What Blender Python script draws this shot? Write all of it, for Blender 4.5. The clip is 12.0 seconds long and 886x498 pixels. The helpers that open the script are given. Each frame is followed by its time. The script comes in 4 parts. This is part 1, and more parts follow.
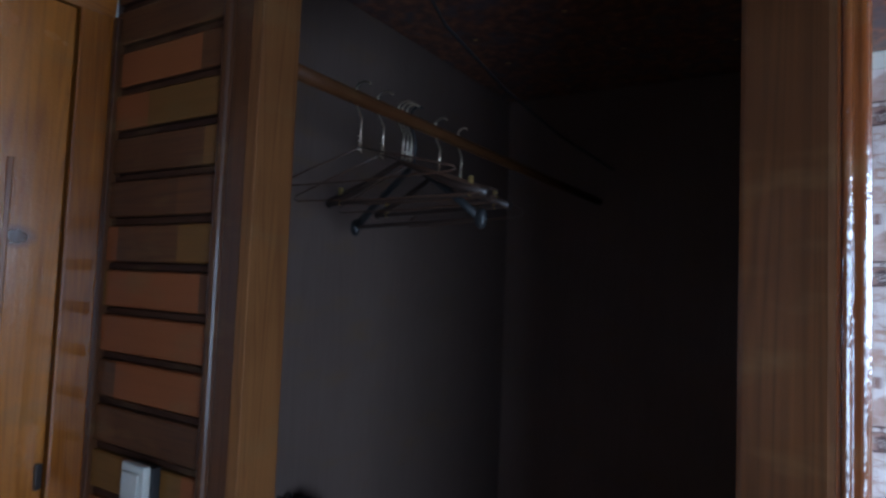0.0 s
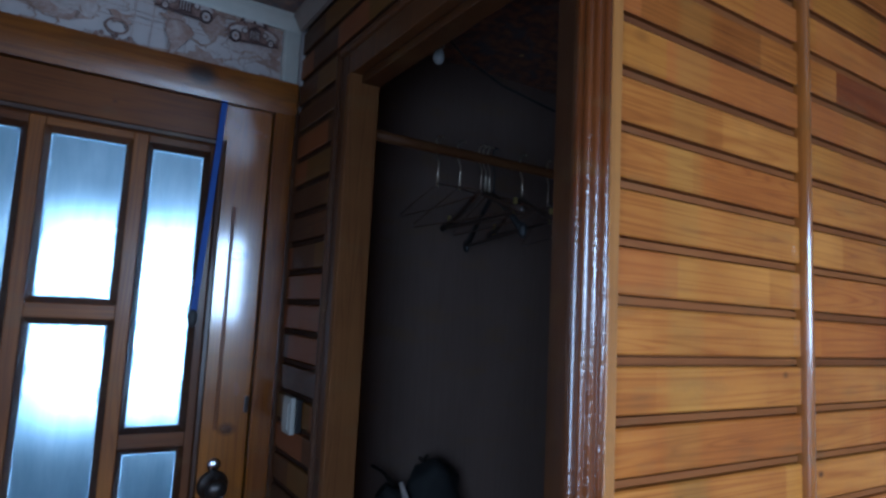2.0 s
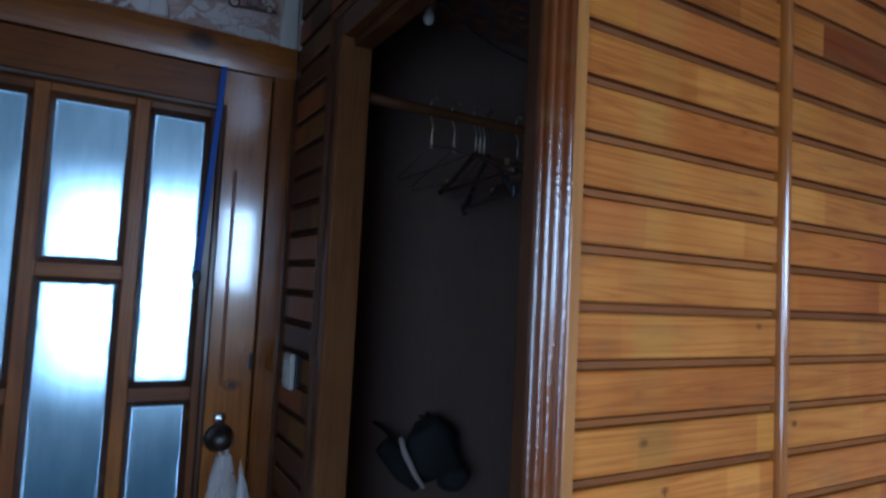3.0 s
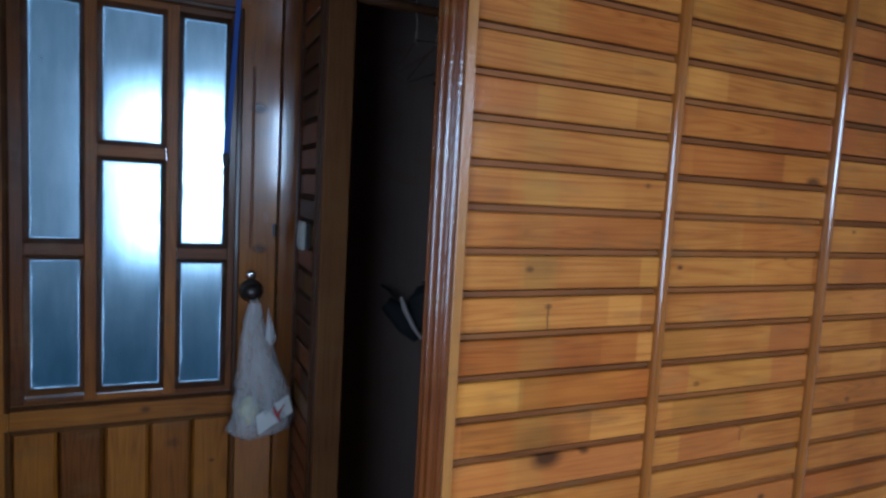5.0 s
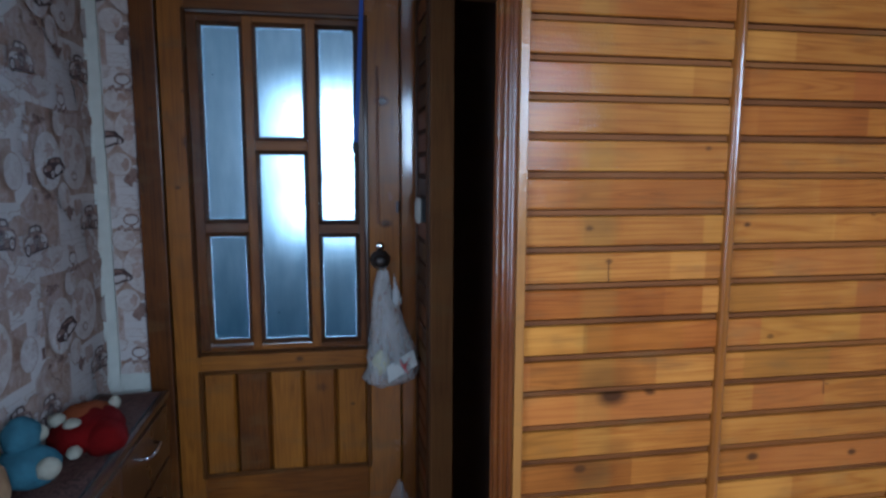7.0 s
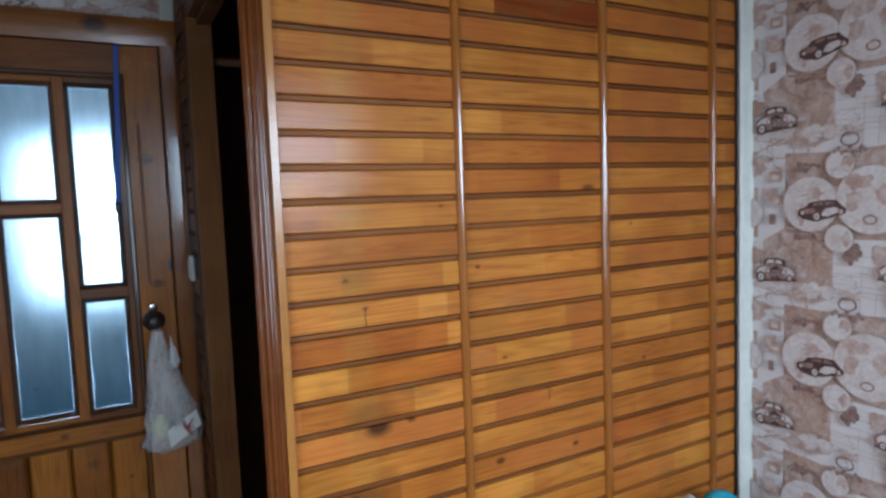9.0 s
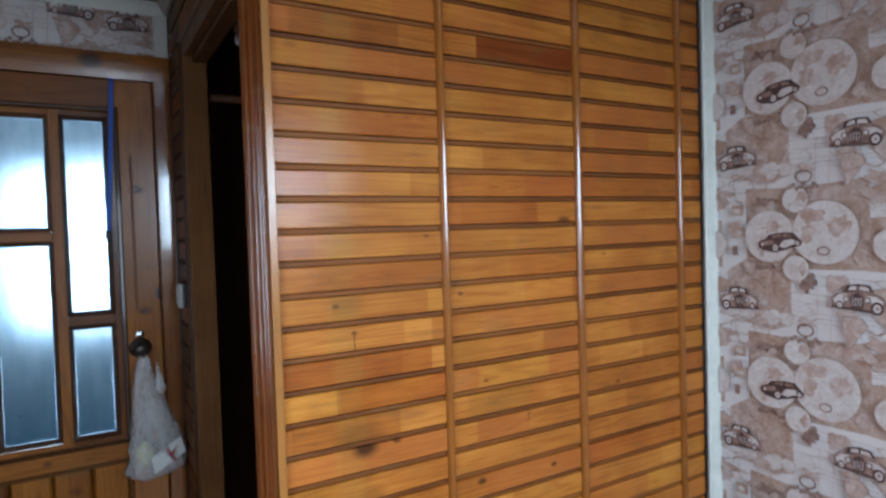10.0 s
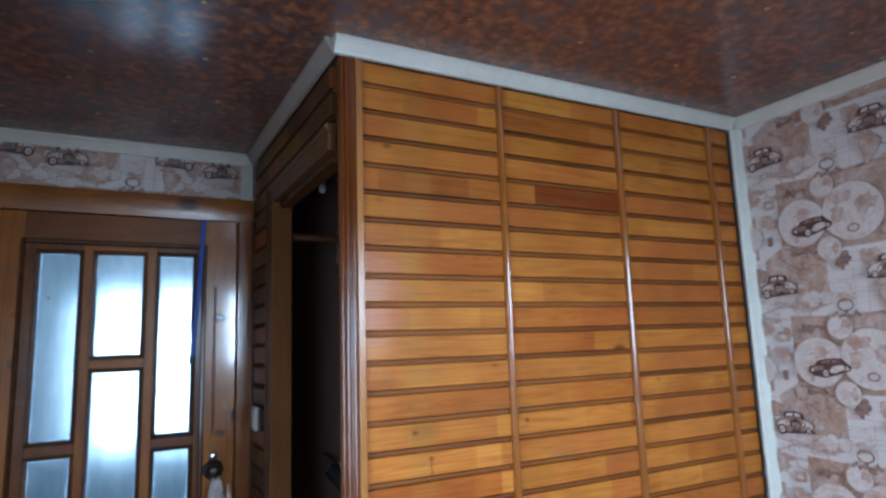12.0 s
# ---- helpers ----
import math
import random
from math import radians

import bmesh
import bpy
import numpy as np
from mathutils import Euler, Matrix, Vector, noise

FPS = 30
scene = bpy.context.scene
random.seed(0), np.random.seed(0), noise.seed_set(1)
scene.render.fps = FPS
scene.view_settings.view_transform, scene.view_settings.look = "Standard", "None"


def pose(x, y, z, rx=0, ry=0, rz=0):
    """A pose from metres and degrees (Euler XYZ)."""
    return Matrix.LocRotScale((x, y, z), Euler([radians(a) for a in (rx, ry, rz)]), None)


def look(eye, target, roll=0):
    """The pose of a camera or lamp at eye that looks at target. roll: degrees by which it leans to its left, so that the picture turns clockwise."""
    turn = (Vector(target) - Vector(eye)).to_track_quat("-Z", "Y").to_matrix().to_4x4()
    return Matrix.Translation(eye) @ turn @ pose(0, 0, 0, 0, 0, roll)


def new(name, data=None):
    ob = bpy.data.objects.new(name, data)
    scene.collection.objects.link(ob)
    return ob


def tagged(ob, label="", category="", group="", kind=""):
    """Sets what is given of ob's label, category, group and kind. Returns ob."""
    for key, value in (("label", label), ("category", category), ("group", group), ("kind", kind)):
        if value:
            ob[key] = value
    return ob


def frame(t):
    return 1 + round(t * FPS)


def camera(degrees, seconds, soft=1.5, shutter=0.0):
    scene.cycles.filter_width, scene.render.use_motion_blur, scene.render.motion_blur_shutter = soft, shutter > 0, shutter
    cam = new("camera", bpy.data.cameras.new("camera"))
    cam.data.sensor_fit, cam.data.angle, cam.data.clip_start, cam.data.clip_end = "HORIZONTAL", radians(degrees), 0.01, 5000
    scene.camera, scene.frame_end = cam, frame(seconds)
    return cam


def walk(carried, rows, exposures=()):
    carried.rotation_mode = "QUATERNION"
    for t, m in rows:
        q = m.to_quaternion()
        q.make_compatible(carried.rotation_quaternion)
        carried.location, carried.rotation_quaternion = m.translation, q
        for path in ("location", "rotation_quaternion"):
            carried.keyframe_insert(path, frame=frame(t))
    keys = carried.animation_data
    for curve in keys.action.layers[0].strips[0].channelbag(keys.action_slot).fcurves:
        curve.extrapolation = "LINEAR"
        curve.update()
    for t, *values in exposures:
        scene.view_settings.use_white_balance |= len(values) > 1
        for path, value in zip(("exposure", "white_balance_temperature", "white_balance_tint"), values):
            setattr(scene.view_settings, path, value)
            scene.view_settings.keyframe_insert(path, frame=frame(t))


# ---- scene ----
cam = camera(71.7, 12.0, soft=2.7, shutter=0.4)
PATH = [
    (0, (-0.592, 0.017, 1.554), (1.102, 1.075, 1.668), 2.3),
    (0.5, (-0.463, -0.160, 1.543), (0.899, 1.300, 1.664), 2.5),
    (1, (-0.471, -0.309, 1.516), (0.707, 1.299, 1.671), 2.5),
    (1.5, (-0.508, -0.439, 1.491), (0.582, 1.226, 1.688), 2.4),
    (2, (-0.518, -0.523, 1.473), (0.53, 1.166, 1.69), 2.9),
    (2.5, (-0.513, -0.541, 1.47), (0.537, 1.152, 1.648), 2.9),
    (3, (-0.474, -0.579, 1.444), (0.522, 1.151, 1.572), 2.9),
    (3.5, (-0.419, -0.668, 1.413), (0.438, 1.139, 1.403), 3.2),
    (5.5, (-0.371, -1.002, 1.378), (0.412, 0.827, 1.175), 2.3),
    (6, (-0.296, -1.107, 1.394), (0.217, 0.816, 1.195), -0.5),
    (6.5, (-0.278, -1.138, 1.371), (0.077, 0.817, 1.146), 1.8),
    (7, (-0.31, -1.138, 1.369), (0.031, 0.816, 1.107), 0.2),
    (7.5, (-0.34, -1.142, 1.378), (0.283, 0.734, 1.071), -1.0),
    (9.5, (-0.255, -1.34, 1.43), (0.719, 0.404, 1.328), -2.0),
    (10, (-0.327, -1.361, 1.423), (0.691, 0.359, 1.362), -1.8),
    (10.5, (-0.399, -1.39, 1.436), (0.724, 0.265, 1.4), -4.1),
    (11, (-0.471, -1.408, 1.458), (0.743, 0.181, 1.452), -2.5),
    (11.5, (-0.497, -1.439, 1.486), (0.547, 0.247, 1.743), -1.7),
    (12, (-0.499, -1.455, 1.474), (0.434, 0.287, 1.778), -2.0),
]
EXPOSURES = [(t, stops, kelvin, 8) for t, stops, kelvin in ((0, 1.15, 4770), (0.5, 1.10, 4770), (1, 1.10, 4620), (1.5, 0.62, 4570), (2, 0.18, 4570), (3.5, -0.06, 4670), (5.5, -0.04, 4820), (7, 0.00, 4920), (7.7, 0.06, 5170), (9.5, 0.33, 5450), (11, 0.33, 5400), (12, 0.48, 5200))]
walk(cam, [(t, look(eye, target, roll)) for t, eye, target, roll in PATH], EXPOSURES)

# ---- world and light ----
world = bpy.data.worlds.new("world")
scene.world = world
world.use_nodes = True
wn = world.node_tree.nodes
sky = wn.new("ShaderNodeTexSky")
sky.sky_type, sky.sun_disc = "NISHITA", False
sky.sun_elevation, sky.sun_rotation = radians(40), radians(150)
world.node_tree.links.new(sky.outputs[0], wn["Background"].inputs[0])
wn["Background"].inputs[1].default_value = 0.12


def area_lamp(name, m, sx, sy, watts, colour, spread):
    data = bpy.data.lights.new(name, "AREA")
    data.shape, data.size, data.size_y, data.energy, data.color = "RECTANGLE", sx, sy, watts, colour
    data.spread = radians(spread)
    ob = new(name, data)
    ob.matrix_world = m
    return ob


CEIL = 2.272
PITCH, GROOVE, Z0 = 0.0735, 0.0145, 1.577     # board height, its groove, and the height of one groove
# daylight in the opening of the window at the camera's back
area_lamp("window_daylight", look((0.51, -2.41, 1.66), (0.45, -0.41, 0.06)), 1.08, 0.76, 34, (0.83, 0.94, 1.0), 126)
# added fill light in an unseen window of the papered wall, behind the camera
area_lamp("side_window_daylight", look((-1.07, -0.96, 1.30), (0.93, 0.00, 0.95)), 0.78, 0.80, 9.0, (0.83, 0.94, 1.0), 125)


# ---- helpers of this scene ----
def mesh(name, bm, mat):
    me = bpy.data.meshes.new(name)
    bmesh.ops.recalc_face_normals(bm, faces=bm.faces)
    bm.to_mesh(me)
    bm.free()
    for m in mat if isinstance(mat, (list, tuple)) else [mat]:
        me.materials.append(m)
    return me


def smooth(ob, on=True):
    for p in ob.data.polygons:
        p.use_smooth = on
    return ob


def part(name, bm, mat, parent=None, label=""):
    ob = new(name, mesh(name, bm, mat))
    ob.parent = parent
    if label:
        ob["label"] = label
    return ob


def empty(name, label, category, group="", kind=""):
    return tagged(new(name), label, category, group, kind)


def box(bm, x0, x1, y0, y1, z0, z1, bevel=0.0):
    made = bmesh.ops.create_cube(bm, size=1)["verts"]
    bmesh.ops.scale(bm, vec=(x1 - x0, y1 - y0, z1 - z0), verts=made)
    bmesh.ops.translate(bm, vec=((x0 + x1) / 2, (y0 + y1) / 2, (z0 + z1) / 2), verts=made)
    if bevel:
        edges = list({e for v in made for e in v.link_edges})
        bmesh.ops.bevel(bm, geom=edges, offset=bevel, segments=2, affect="EDGES", profile=0.6)
    return bm


def boxes(*rows, bevel=0.0):
    bm = bmesh.new()
    for r in rows:
        box(bm, *r, bevel=bevel)
    return bm


def prism(profile, axis, a, b, bm=None):
    """A closed outline of pairs swept along an axis from a to b. axis z: pairs are x, y; x: pairs are y, z; y: pairs are x, z."""
    bm = bm or bmesh.new()

    def at(p, s):
        return {"z": (p[0], p[1], s), "x": (s, p[0], p[1]), "y": (p[0], s, p[1])}[axis]

    lo = [bm.verts.new(at(p, a)) for p in profile]
    hi = [bm.verts.new(at(p, b)) for p in profile]
    n = len(profile)
    for i in range(n):
        bm.faces.new((lo[i], lo[(i + 1) % n], hi[(i + 1) % n], hi[i]))
    bm.faces.new(lo)
    bm.faces.new(hi[::-1])
    return bm


def tube(bm, points, radius, sides=8, cap=True):
    pts = [Vector(p) for p in points]
    rings = []
    for i, p in enumerate(pts):
        d = (pts[min(i + 1, len(pts) - 1)] - pts[max(i - 1, 0)]).normalized()
        a = d.cross(Vector((0, 0, 1)) if abs(d.z) < 0.9 else Vector((1, 0, 0))).normalized()
        b = d.cross(a)
        r = radius[i] if isinstance(radius, (list, tuple)) else radius
        rings.append([bm.verts.new(p + r * (a * math.cos(t) + b * math.sin(t))) for t in (2 * math.pi * k / sides for k in range(sides))])
    for u, v in zip(rings, rings[1:]):
        for k in range(sides):
            bm.faces.new((u[k], u[(k + 1) % sides], v[(k + 1) % sides], v[k]))
    if cap:
        bm.faces.new(rings[0])
        bm.faces.new(rings[-1][::-1])
    return bm


def lathe(bm, centre, profile, axis="z", sides=24):
    """Turned from pairs of radius and height along an axis."""
    c = Vector(centre)
    rings = []
    for r, h in profile:
        ring = []
        for k in range(sides):
            t = 2 * math.pi * k / sides
            u, v = r * math.cos(t), r * math.sin(t)
            ring.append(bm.verts.new(c + Vector({"z": (u, v, h), "y": (u, h, v), "x": (h, u, v)}[axis])))
        rings.append(ring)
    for u, v in zip(rings, rings[1:]):
        for k in range(sides):
            bm.faces.new((u[k], u[(k + 1) % sides], v[(k + 1) % sides], v[k]))
    bm.faces.new(rings[0])
    bm.faces.new(rings[-1][::-1])
    return bm


def blob(bm, centre, size, wobble=0.06, seed=0, level=3):
    made = bmesh.ops.create_icosphere(bm, subdivisions=level, radius=1)["verts"]
    for v in made:
        k = 1 + wobble * noise.noise(v.co * 1.7 + Vector((seed * 7.3, seed, 0)))
        v.co = Vector(centre) + Vector((v.co.x * size[0], v.co.y * size[1], v.co.z * size[2])) * k
    for v in made:
        for f in v.link_faces:
            f.smooth = True
    return bm


# ---- materials ----
class Nodes:
    def __init__(self, name):
        self.mat = bpy.data.materials.new(name)
        self.mat.use_nodes = True
        self.t = self.mat.node_tree
        self.bsdf = self.t.nodes["Principled BSDF"]

    def put(self, kind, **values):
        n = self.t.nodes.new(kind)
        for k, v in values.items():
            setattr(n, k, v)
        return n

    def link(self, a, b):
        self.t.links.new(a, b)

    def value(self, socket, v):
        if hasattr(v, "links") or hasattr(v, "is_output"):
            self.link(v, socket)
        else:
            socket.default_value = v

    def math(self, op, a, b=0.0, c=0.0, clamp=False):
        n = self.put("ShaderNodeMath", operation=op, use_clamp=clamp)
        for s, v in zip(n.inputs, (a, b, c)):
            self.value(s, v)
        return n.outputs[0]

    def place(self, scale=(1, 1, 1), shift=None):
        g = self.put("ShaderNodeNewGeometry")
        m = self.put("ShaderNodeVectorMath", operation="MULTIPLY")
        self.link(g.outputs["Position"], m.inputs[0])
        m.inputs[1].default_value = scale
        if shift is None:
            return m.outputs[0]
        a = self.put("ShaderNodeVectorMath", operation="ADD")
        self.link(m.outputs[0], a.inputs[0])
        self.link(shift, a.inputs[1])
        return a.outputs[0]

    def noise(self, at, scale, detail=3.0, rough=0.55, distort=0.0):
        n = self.put("ShaderNodeTexNoise")
        self.link(at, n.inputs["Vector"])
        n.inputs["Scale"].default_value, n.inputs["Detail"].default_value = scale, detail
        n.inputs["Roughness"].default_value, n.inputs["Distortion"].default_value = rough, distort
        return n.outputs[0]

    def ramp(self, fac, *stops):
        n = self.put("ShaderNodeValToRGB")
        while len(n.color_ramp.elements) < len(stops):
            n.color_ramp.elements.new(0.5)
        for e, (p, c) in zip(n.color_ramp.elements, stops):
            e.position, e.color = p, (*c, 1)
        self.link(fac, n.inputs[0])
        return n.outputs[0]

    def mix(self, fac, a, b, blend="MIX"):
        n = self.put("ShaderNodeMix", data_type="RGBA", blend_type=blend)
        self.value(n.inputs[0], fac)
        for s, v in ((n.inputs[6], a), (n.inputs[7], b)):
            self.value(s, (*v, 1) if isinstance(v, tuple) else v)
        return n.outputs[2]

    def bump(self, height, strength, distance=0.002):
        n = self.put("ShaderNodeBump")
        n.inputs["Strength"].default_value, n.inputs["Distance"].default_value = strength, distance
        self.link(height, n.inputs["Height"])
        self.link(n.outputs[0], self.bsdf.inputs["Normal"])
        return n.outputs[0]

    def finish(self, colour, rough, **more):
        self.value(self.bsdf.inputs["Base Color"], (*colour, 1) if isinstance(colour, tuple) else colour)
        self.value(self.bsdf.inputs["Roughness"], rough)
        for k, v in more.items():
            self.value(self.bsdf.inputs[k.replace("_", " ")], v)
        return self.mat


def sep(n, vec, i):
    s = n.put("ShaderNodeSeparateXYZ")
    n.link(vec, s.inputs[0])
    return s.outputs[i]


def wood(name, stops, axis="x", blocks=0.0, rough=(0.16, 0.34), coat=0.6, knots=(), scatter=True, ripple=0.25, gloss=0.12, cracks=(), band=None, shine=1.5, pieces=(), spec=0.5):
    """Varnished pine. axis: the way of the grain. blocks: finger-jointed lengths, in blocks a metre. knots: x, z, radius, darkness."""
    n = Nodes(name)
    info = n.put("ShaderNodeObjectInfo")
    rnd = n.math("MULTIPLY", info.outputs["Random"], 53.0)
    long, cross = 2.0, 52.0
    s = {"x": (long, cross, cross), "y": (cross, long, cross), "z": (cross, cross, long)}[axis]
    shift = n.put("ShaderNodeCombineXYZ")
    for i in range(3):
        n.link(rnd, shift.inputs[i])
    at = n.place(s, shift.outputs[0])
    fine = n.noise(at, 3.2, 4, 0.6)
    rings = n.noise(at, 0.42, 1, 0.4, 1.1)
    lines = n.math("POWER", n.math("PINGPONG", n.math("MULTIPLY", rings, 22.0), 1.0), 2.5)
    grain = n.math("ADD", n.math("MULTIPLY", n.math("SUBTRACT", 0.9, lines), 0.27), n.math("MULTIPLY", fine, 0.60))
    tone = n.math("ADD", n.math("MULTIPLY", grain, 0.52), 0.15)
    soft = n.noise(n.place((5, 5, 5), shift.outputs[0]), 1.0, 2)
    tone = n.math("ADD", tone, n.math("MULTIPLY", n.math("SUBTRACT", soft, 0.5), 0.45))
    if blocks:
        along = sep(n, n.place(), "xyz".index(axis))
        v = n.put("ShaderNodeTexVoronoi", voronoi_dimensions="1D")
        n.link(n.math("ADD", n.math("MULTIPLY", along, blocks), rnd), v.inputs["W"])
        v.inputs["Scale"].default_value = 1.0
        c = n.put("ShaderNodeSeparateColor")
        n.link(v.outputs["Color"], c.inputs[0])
        tone = n.math("ADD", tone, n.math("MULTIPLY", n.math("SUBTRACT", c.outputs[0], 0.5), 0.17))
        tone = n.math("ADD", tone, n.math("MULTIPLY", n.math("SUBTRACT", info.outputs["Random"], 0.5), 0.16))
        hue = c.outputs[1]
    else:
        tone = n.math("ADD", tone, n.math("MULTIPLY", n.math("SUBTRACT", info.outputs["Random"], 0.5), 0.42))
        hue = soft
    colour = n.ramp(tone, *stops)
    green = n.math("MULTIPLY", n.math("GREATER_THAN", hue, 0.72), 0.13 if blocks else 0.0)
    colour = n.mix(green, colour, (0.50, 0.25, 0.026))
    red = n.math("MULTIPLY", n.math("LESS_THAN", hue, 0.30), 0.34 if blocks else 0.0)
    colour = n.mix(red, colour, (0.36, 0.100, 0.022))
    for row, x0, x1, tint, k in pieces:
        px, pz = sep(n, n.place(), 0), sep(n, n.place(), 2)
        along = n.math("LESS_THAN", n.math("ABSOLUTE", n.math("SUBTRACT", px, (x0 + x1) / 2)), (x1 - x0) / 2)
        inside = n.math("MULTIPLY", along, n.math("LESS_THAN", n.math("ABSOLUTE", n.math("SUBTRACT", pz, Z0 + (row + 0.5) * PITCH)), PITCH / 2))
        colour = n.mix(n.math("MULTIPLY", inside, k), colour, tint, "MULTIPLY")
    dark = None
    if scatter:
        v = n.put("ShaderNodeTexVoronoi")
        ks = {"x": (5.0, 9.0, 9.0), "y": (9, 5, 9), "z": (9.0, 9.0, 5.0)}[axis]
        n.link(n.place(ks, shift.outputs[0]), v.inputs["Vector"])
        v.inputs["Scale"].default_value = 0.8
        c = n.put("ShaderNodeSeparateColor")
        n.link(v.outputs["Color"], c.inputs[0])
        some = n.math("GREATER_THAN", c.outputs[2], 0.72)
        dark = n.math("MULTIPLY", n.math("MULTIPLY", n.math("SUBTRACT", 0.12, v.outputs["Distance"]), 14.0, clamp=True), n.math("MULTIPLY", some, 0.8))
    for x, z, r, k in knots:
        d = n.put("ShaderNodeVectorMath", operation="DISTANCE")
        n.link(n.place((1, 0, 1.5)), d.inputs[0])
        d.inputs[1].default_value = (x, 0, z * 1.5)
        wob = n.math("ADD", d.outputs["Value"], n.math("MULTIPLY", n.math("SUBTRACT", soft, 0.5), r * 0.9))
        one = n.math("MULTIPLY", n.math("MULTIPLY", n.math("SUBTRACT", r, wob), 1.6 / r, clamp=True), k)
        dark = one if dark is None else n.math("MAXIMUM", dark, one)
    stain = n.noise(n.place((7, 7, 22)), 1.0, 3)
    colour = n.mix(n.math("MULTIPLY", n.math("MULTIPLY", n.math("SUBTRACT", stain, 0.55), 6.0, clamp=True), 0.34), colour, (0.13, 0.075, 0.026))
    for x, z, tall in cracks:
        px, pz = sep(n, n.place(), 0), sep(n, n.place(), 2)
        bend = n.math("ADD", px, n.math("MULTIPLY", n.math("SUBTRACT", fine, 0.5), 0.006))
        across = n.math("LESS_THAN", n.math("ABSOLUTE", n.math("SUBTRACT", bend, x)), 0.0016)
        up = n.math("LESS_THAN", n.math("ABSOLUTE", n.math("SUBTRACT", pz, z)), tall)
        dark = n.math("MAXIMUM", dark, n.math("MULTIPLY", n.math("MULTIPLY", across, up), 0.75))
    if band:
        away = n.math("ABSOLUTE", n.math("SUBTRACT", n.math("ADD", sep(n, n.place(), 0), n.math("MULTIPLY", n.math("SUBTRACT", info.outputs["Random"], 0.5), 0.03)), band[0]))
        f = n.math("MULTIPLY", n.math("MULTIPLY", n.math("SUBTRACT", band[1], away), 60.0, clamp=True), n.math("MULTIPLY_ADD", soft, 0.9, -0.08, clamp=True))
        colour = n.mix(n.math("MULTIPLY", f, 0.5), colour, (0.27, 0.165, 0.030))
    if dark is not None:
        colour = n.mix(dark, colour, (0.045, 0.016, 0.006))
    smear = n.noise(n.place((9, 9, 9)), 1.0, 3)
    roughness = n.math("ADD", n.math("MULTIPLY", smear, rough[1] - rough[0]), rough[0])
    h = n.math("ADD", n.math("MULTIPLY", fine, 0.5), n.math("MULTIPLY", n.noise(n.place((1, 1, 1)), 160, 2), ripple))
    relief = n.bump(h, 0.35, 0.0012)
    if ripple > 1:
        n.link(relief, n.bsdf.inputs["Coat Normal"])
    return n.finish(colour, roughness, Coat_Weight=coat, Coat_Roughness=gloss, Coat_IOR=shine, Specular_IOR_Level=spec)


PINE = ((0.0, (0.10, 0.023, 0.004)), (0.34, (0.290, 0.090, 0.012)), (0.60, (0.455, 0.178, 0.027)), (1.0, (0.58, 0.276, 0.052)))
DOORPINE = ((0.0, (0.036, 0.009, 0.001)), (0.4, (0.165, 0.050, 0.0042)), (0.7, (0.31, 0.110, 0.009)), (1.0, (0.47, 0.195, 0.019)))
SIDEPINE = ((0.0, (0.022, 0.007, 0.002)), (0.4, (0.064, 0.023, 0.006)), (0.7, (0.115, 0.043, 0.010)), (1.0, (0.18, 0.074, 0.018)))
BATTEN = ((0.0, (0.11, 0.030, 0.005)), (0.5, (0.28, 0.094, 0.013)), (1.0, (0.44, 0.178, 0.028)))
PALE = ((0.0, (0.24, 0.090, 0.016)), (0.5, (0.36, 0.150, 0.028)), (1.0, (0.46, 0.215, 0.045)))
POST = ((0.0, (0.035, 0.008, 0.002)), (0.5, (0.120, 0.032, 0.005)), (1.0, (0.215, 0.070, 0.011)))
CLOSET = ((0.0, (0.070, 0.045, 0.036)), (0.5, (0.108, 0.073, 0.058)), (1.0, (0.148, 0.102, 0.083)))
DARK = ((0.0, (0.026, 0.009, 0.004)), (0.5, (0.060, 0.023, 0.009)), (1.0, (0.105, 0.044, 0.017)))
WALL_KNOTS = ((0.243, 0.905, 0.046, 0.95), (0.236, 0.935, 0.085, 0.40), (0.205, 1.255, 0.06, 0.28), (0.26, 0.79, 0.05, 0.35), (0.33, 0.908, 0.016, 0.8), (0.528, 1.255, 0.012, 0.85), (0.183, 1.252, 0.016, 0.7), (0.226, 1.185, 0.010, 0.6),
              (1.049, 1.337, 0.011, 0.7), (0.121, 2.0, 0.018, 0.7), (0.83, 0.735, 0.014, 0.85), (0.579, 0.744, 0.016, 0.85), (0.179, 0.749, 0.018, 0.8), (0.75, 0.90, 0.006, 0.8), (0.751, 0.576, 0.020, 0.8), (1.096, 0.937, 0.012, 0.7), (0.601, 1.014, 0.010, 0.6), (0.829, 1.274, 0.010, 0.6), (0.43, 1.41, 0.009, 0.6), (0.20, 0.745, 0.060, 0.35))
REDDER, DEEP, PALER = (0.86, 0.60, 0.45), (0.40, 0.22, 0.18), (1.30, 1.38, 1.50)
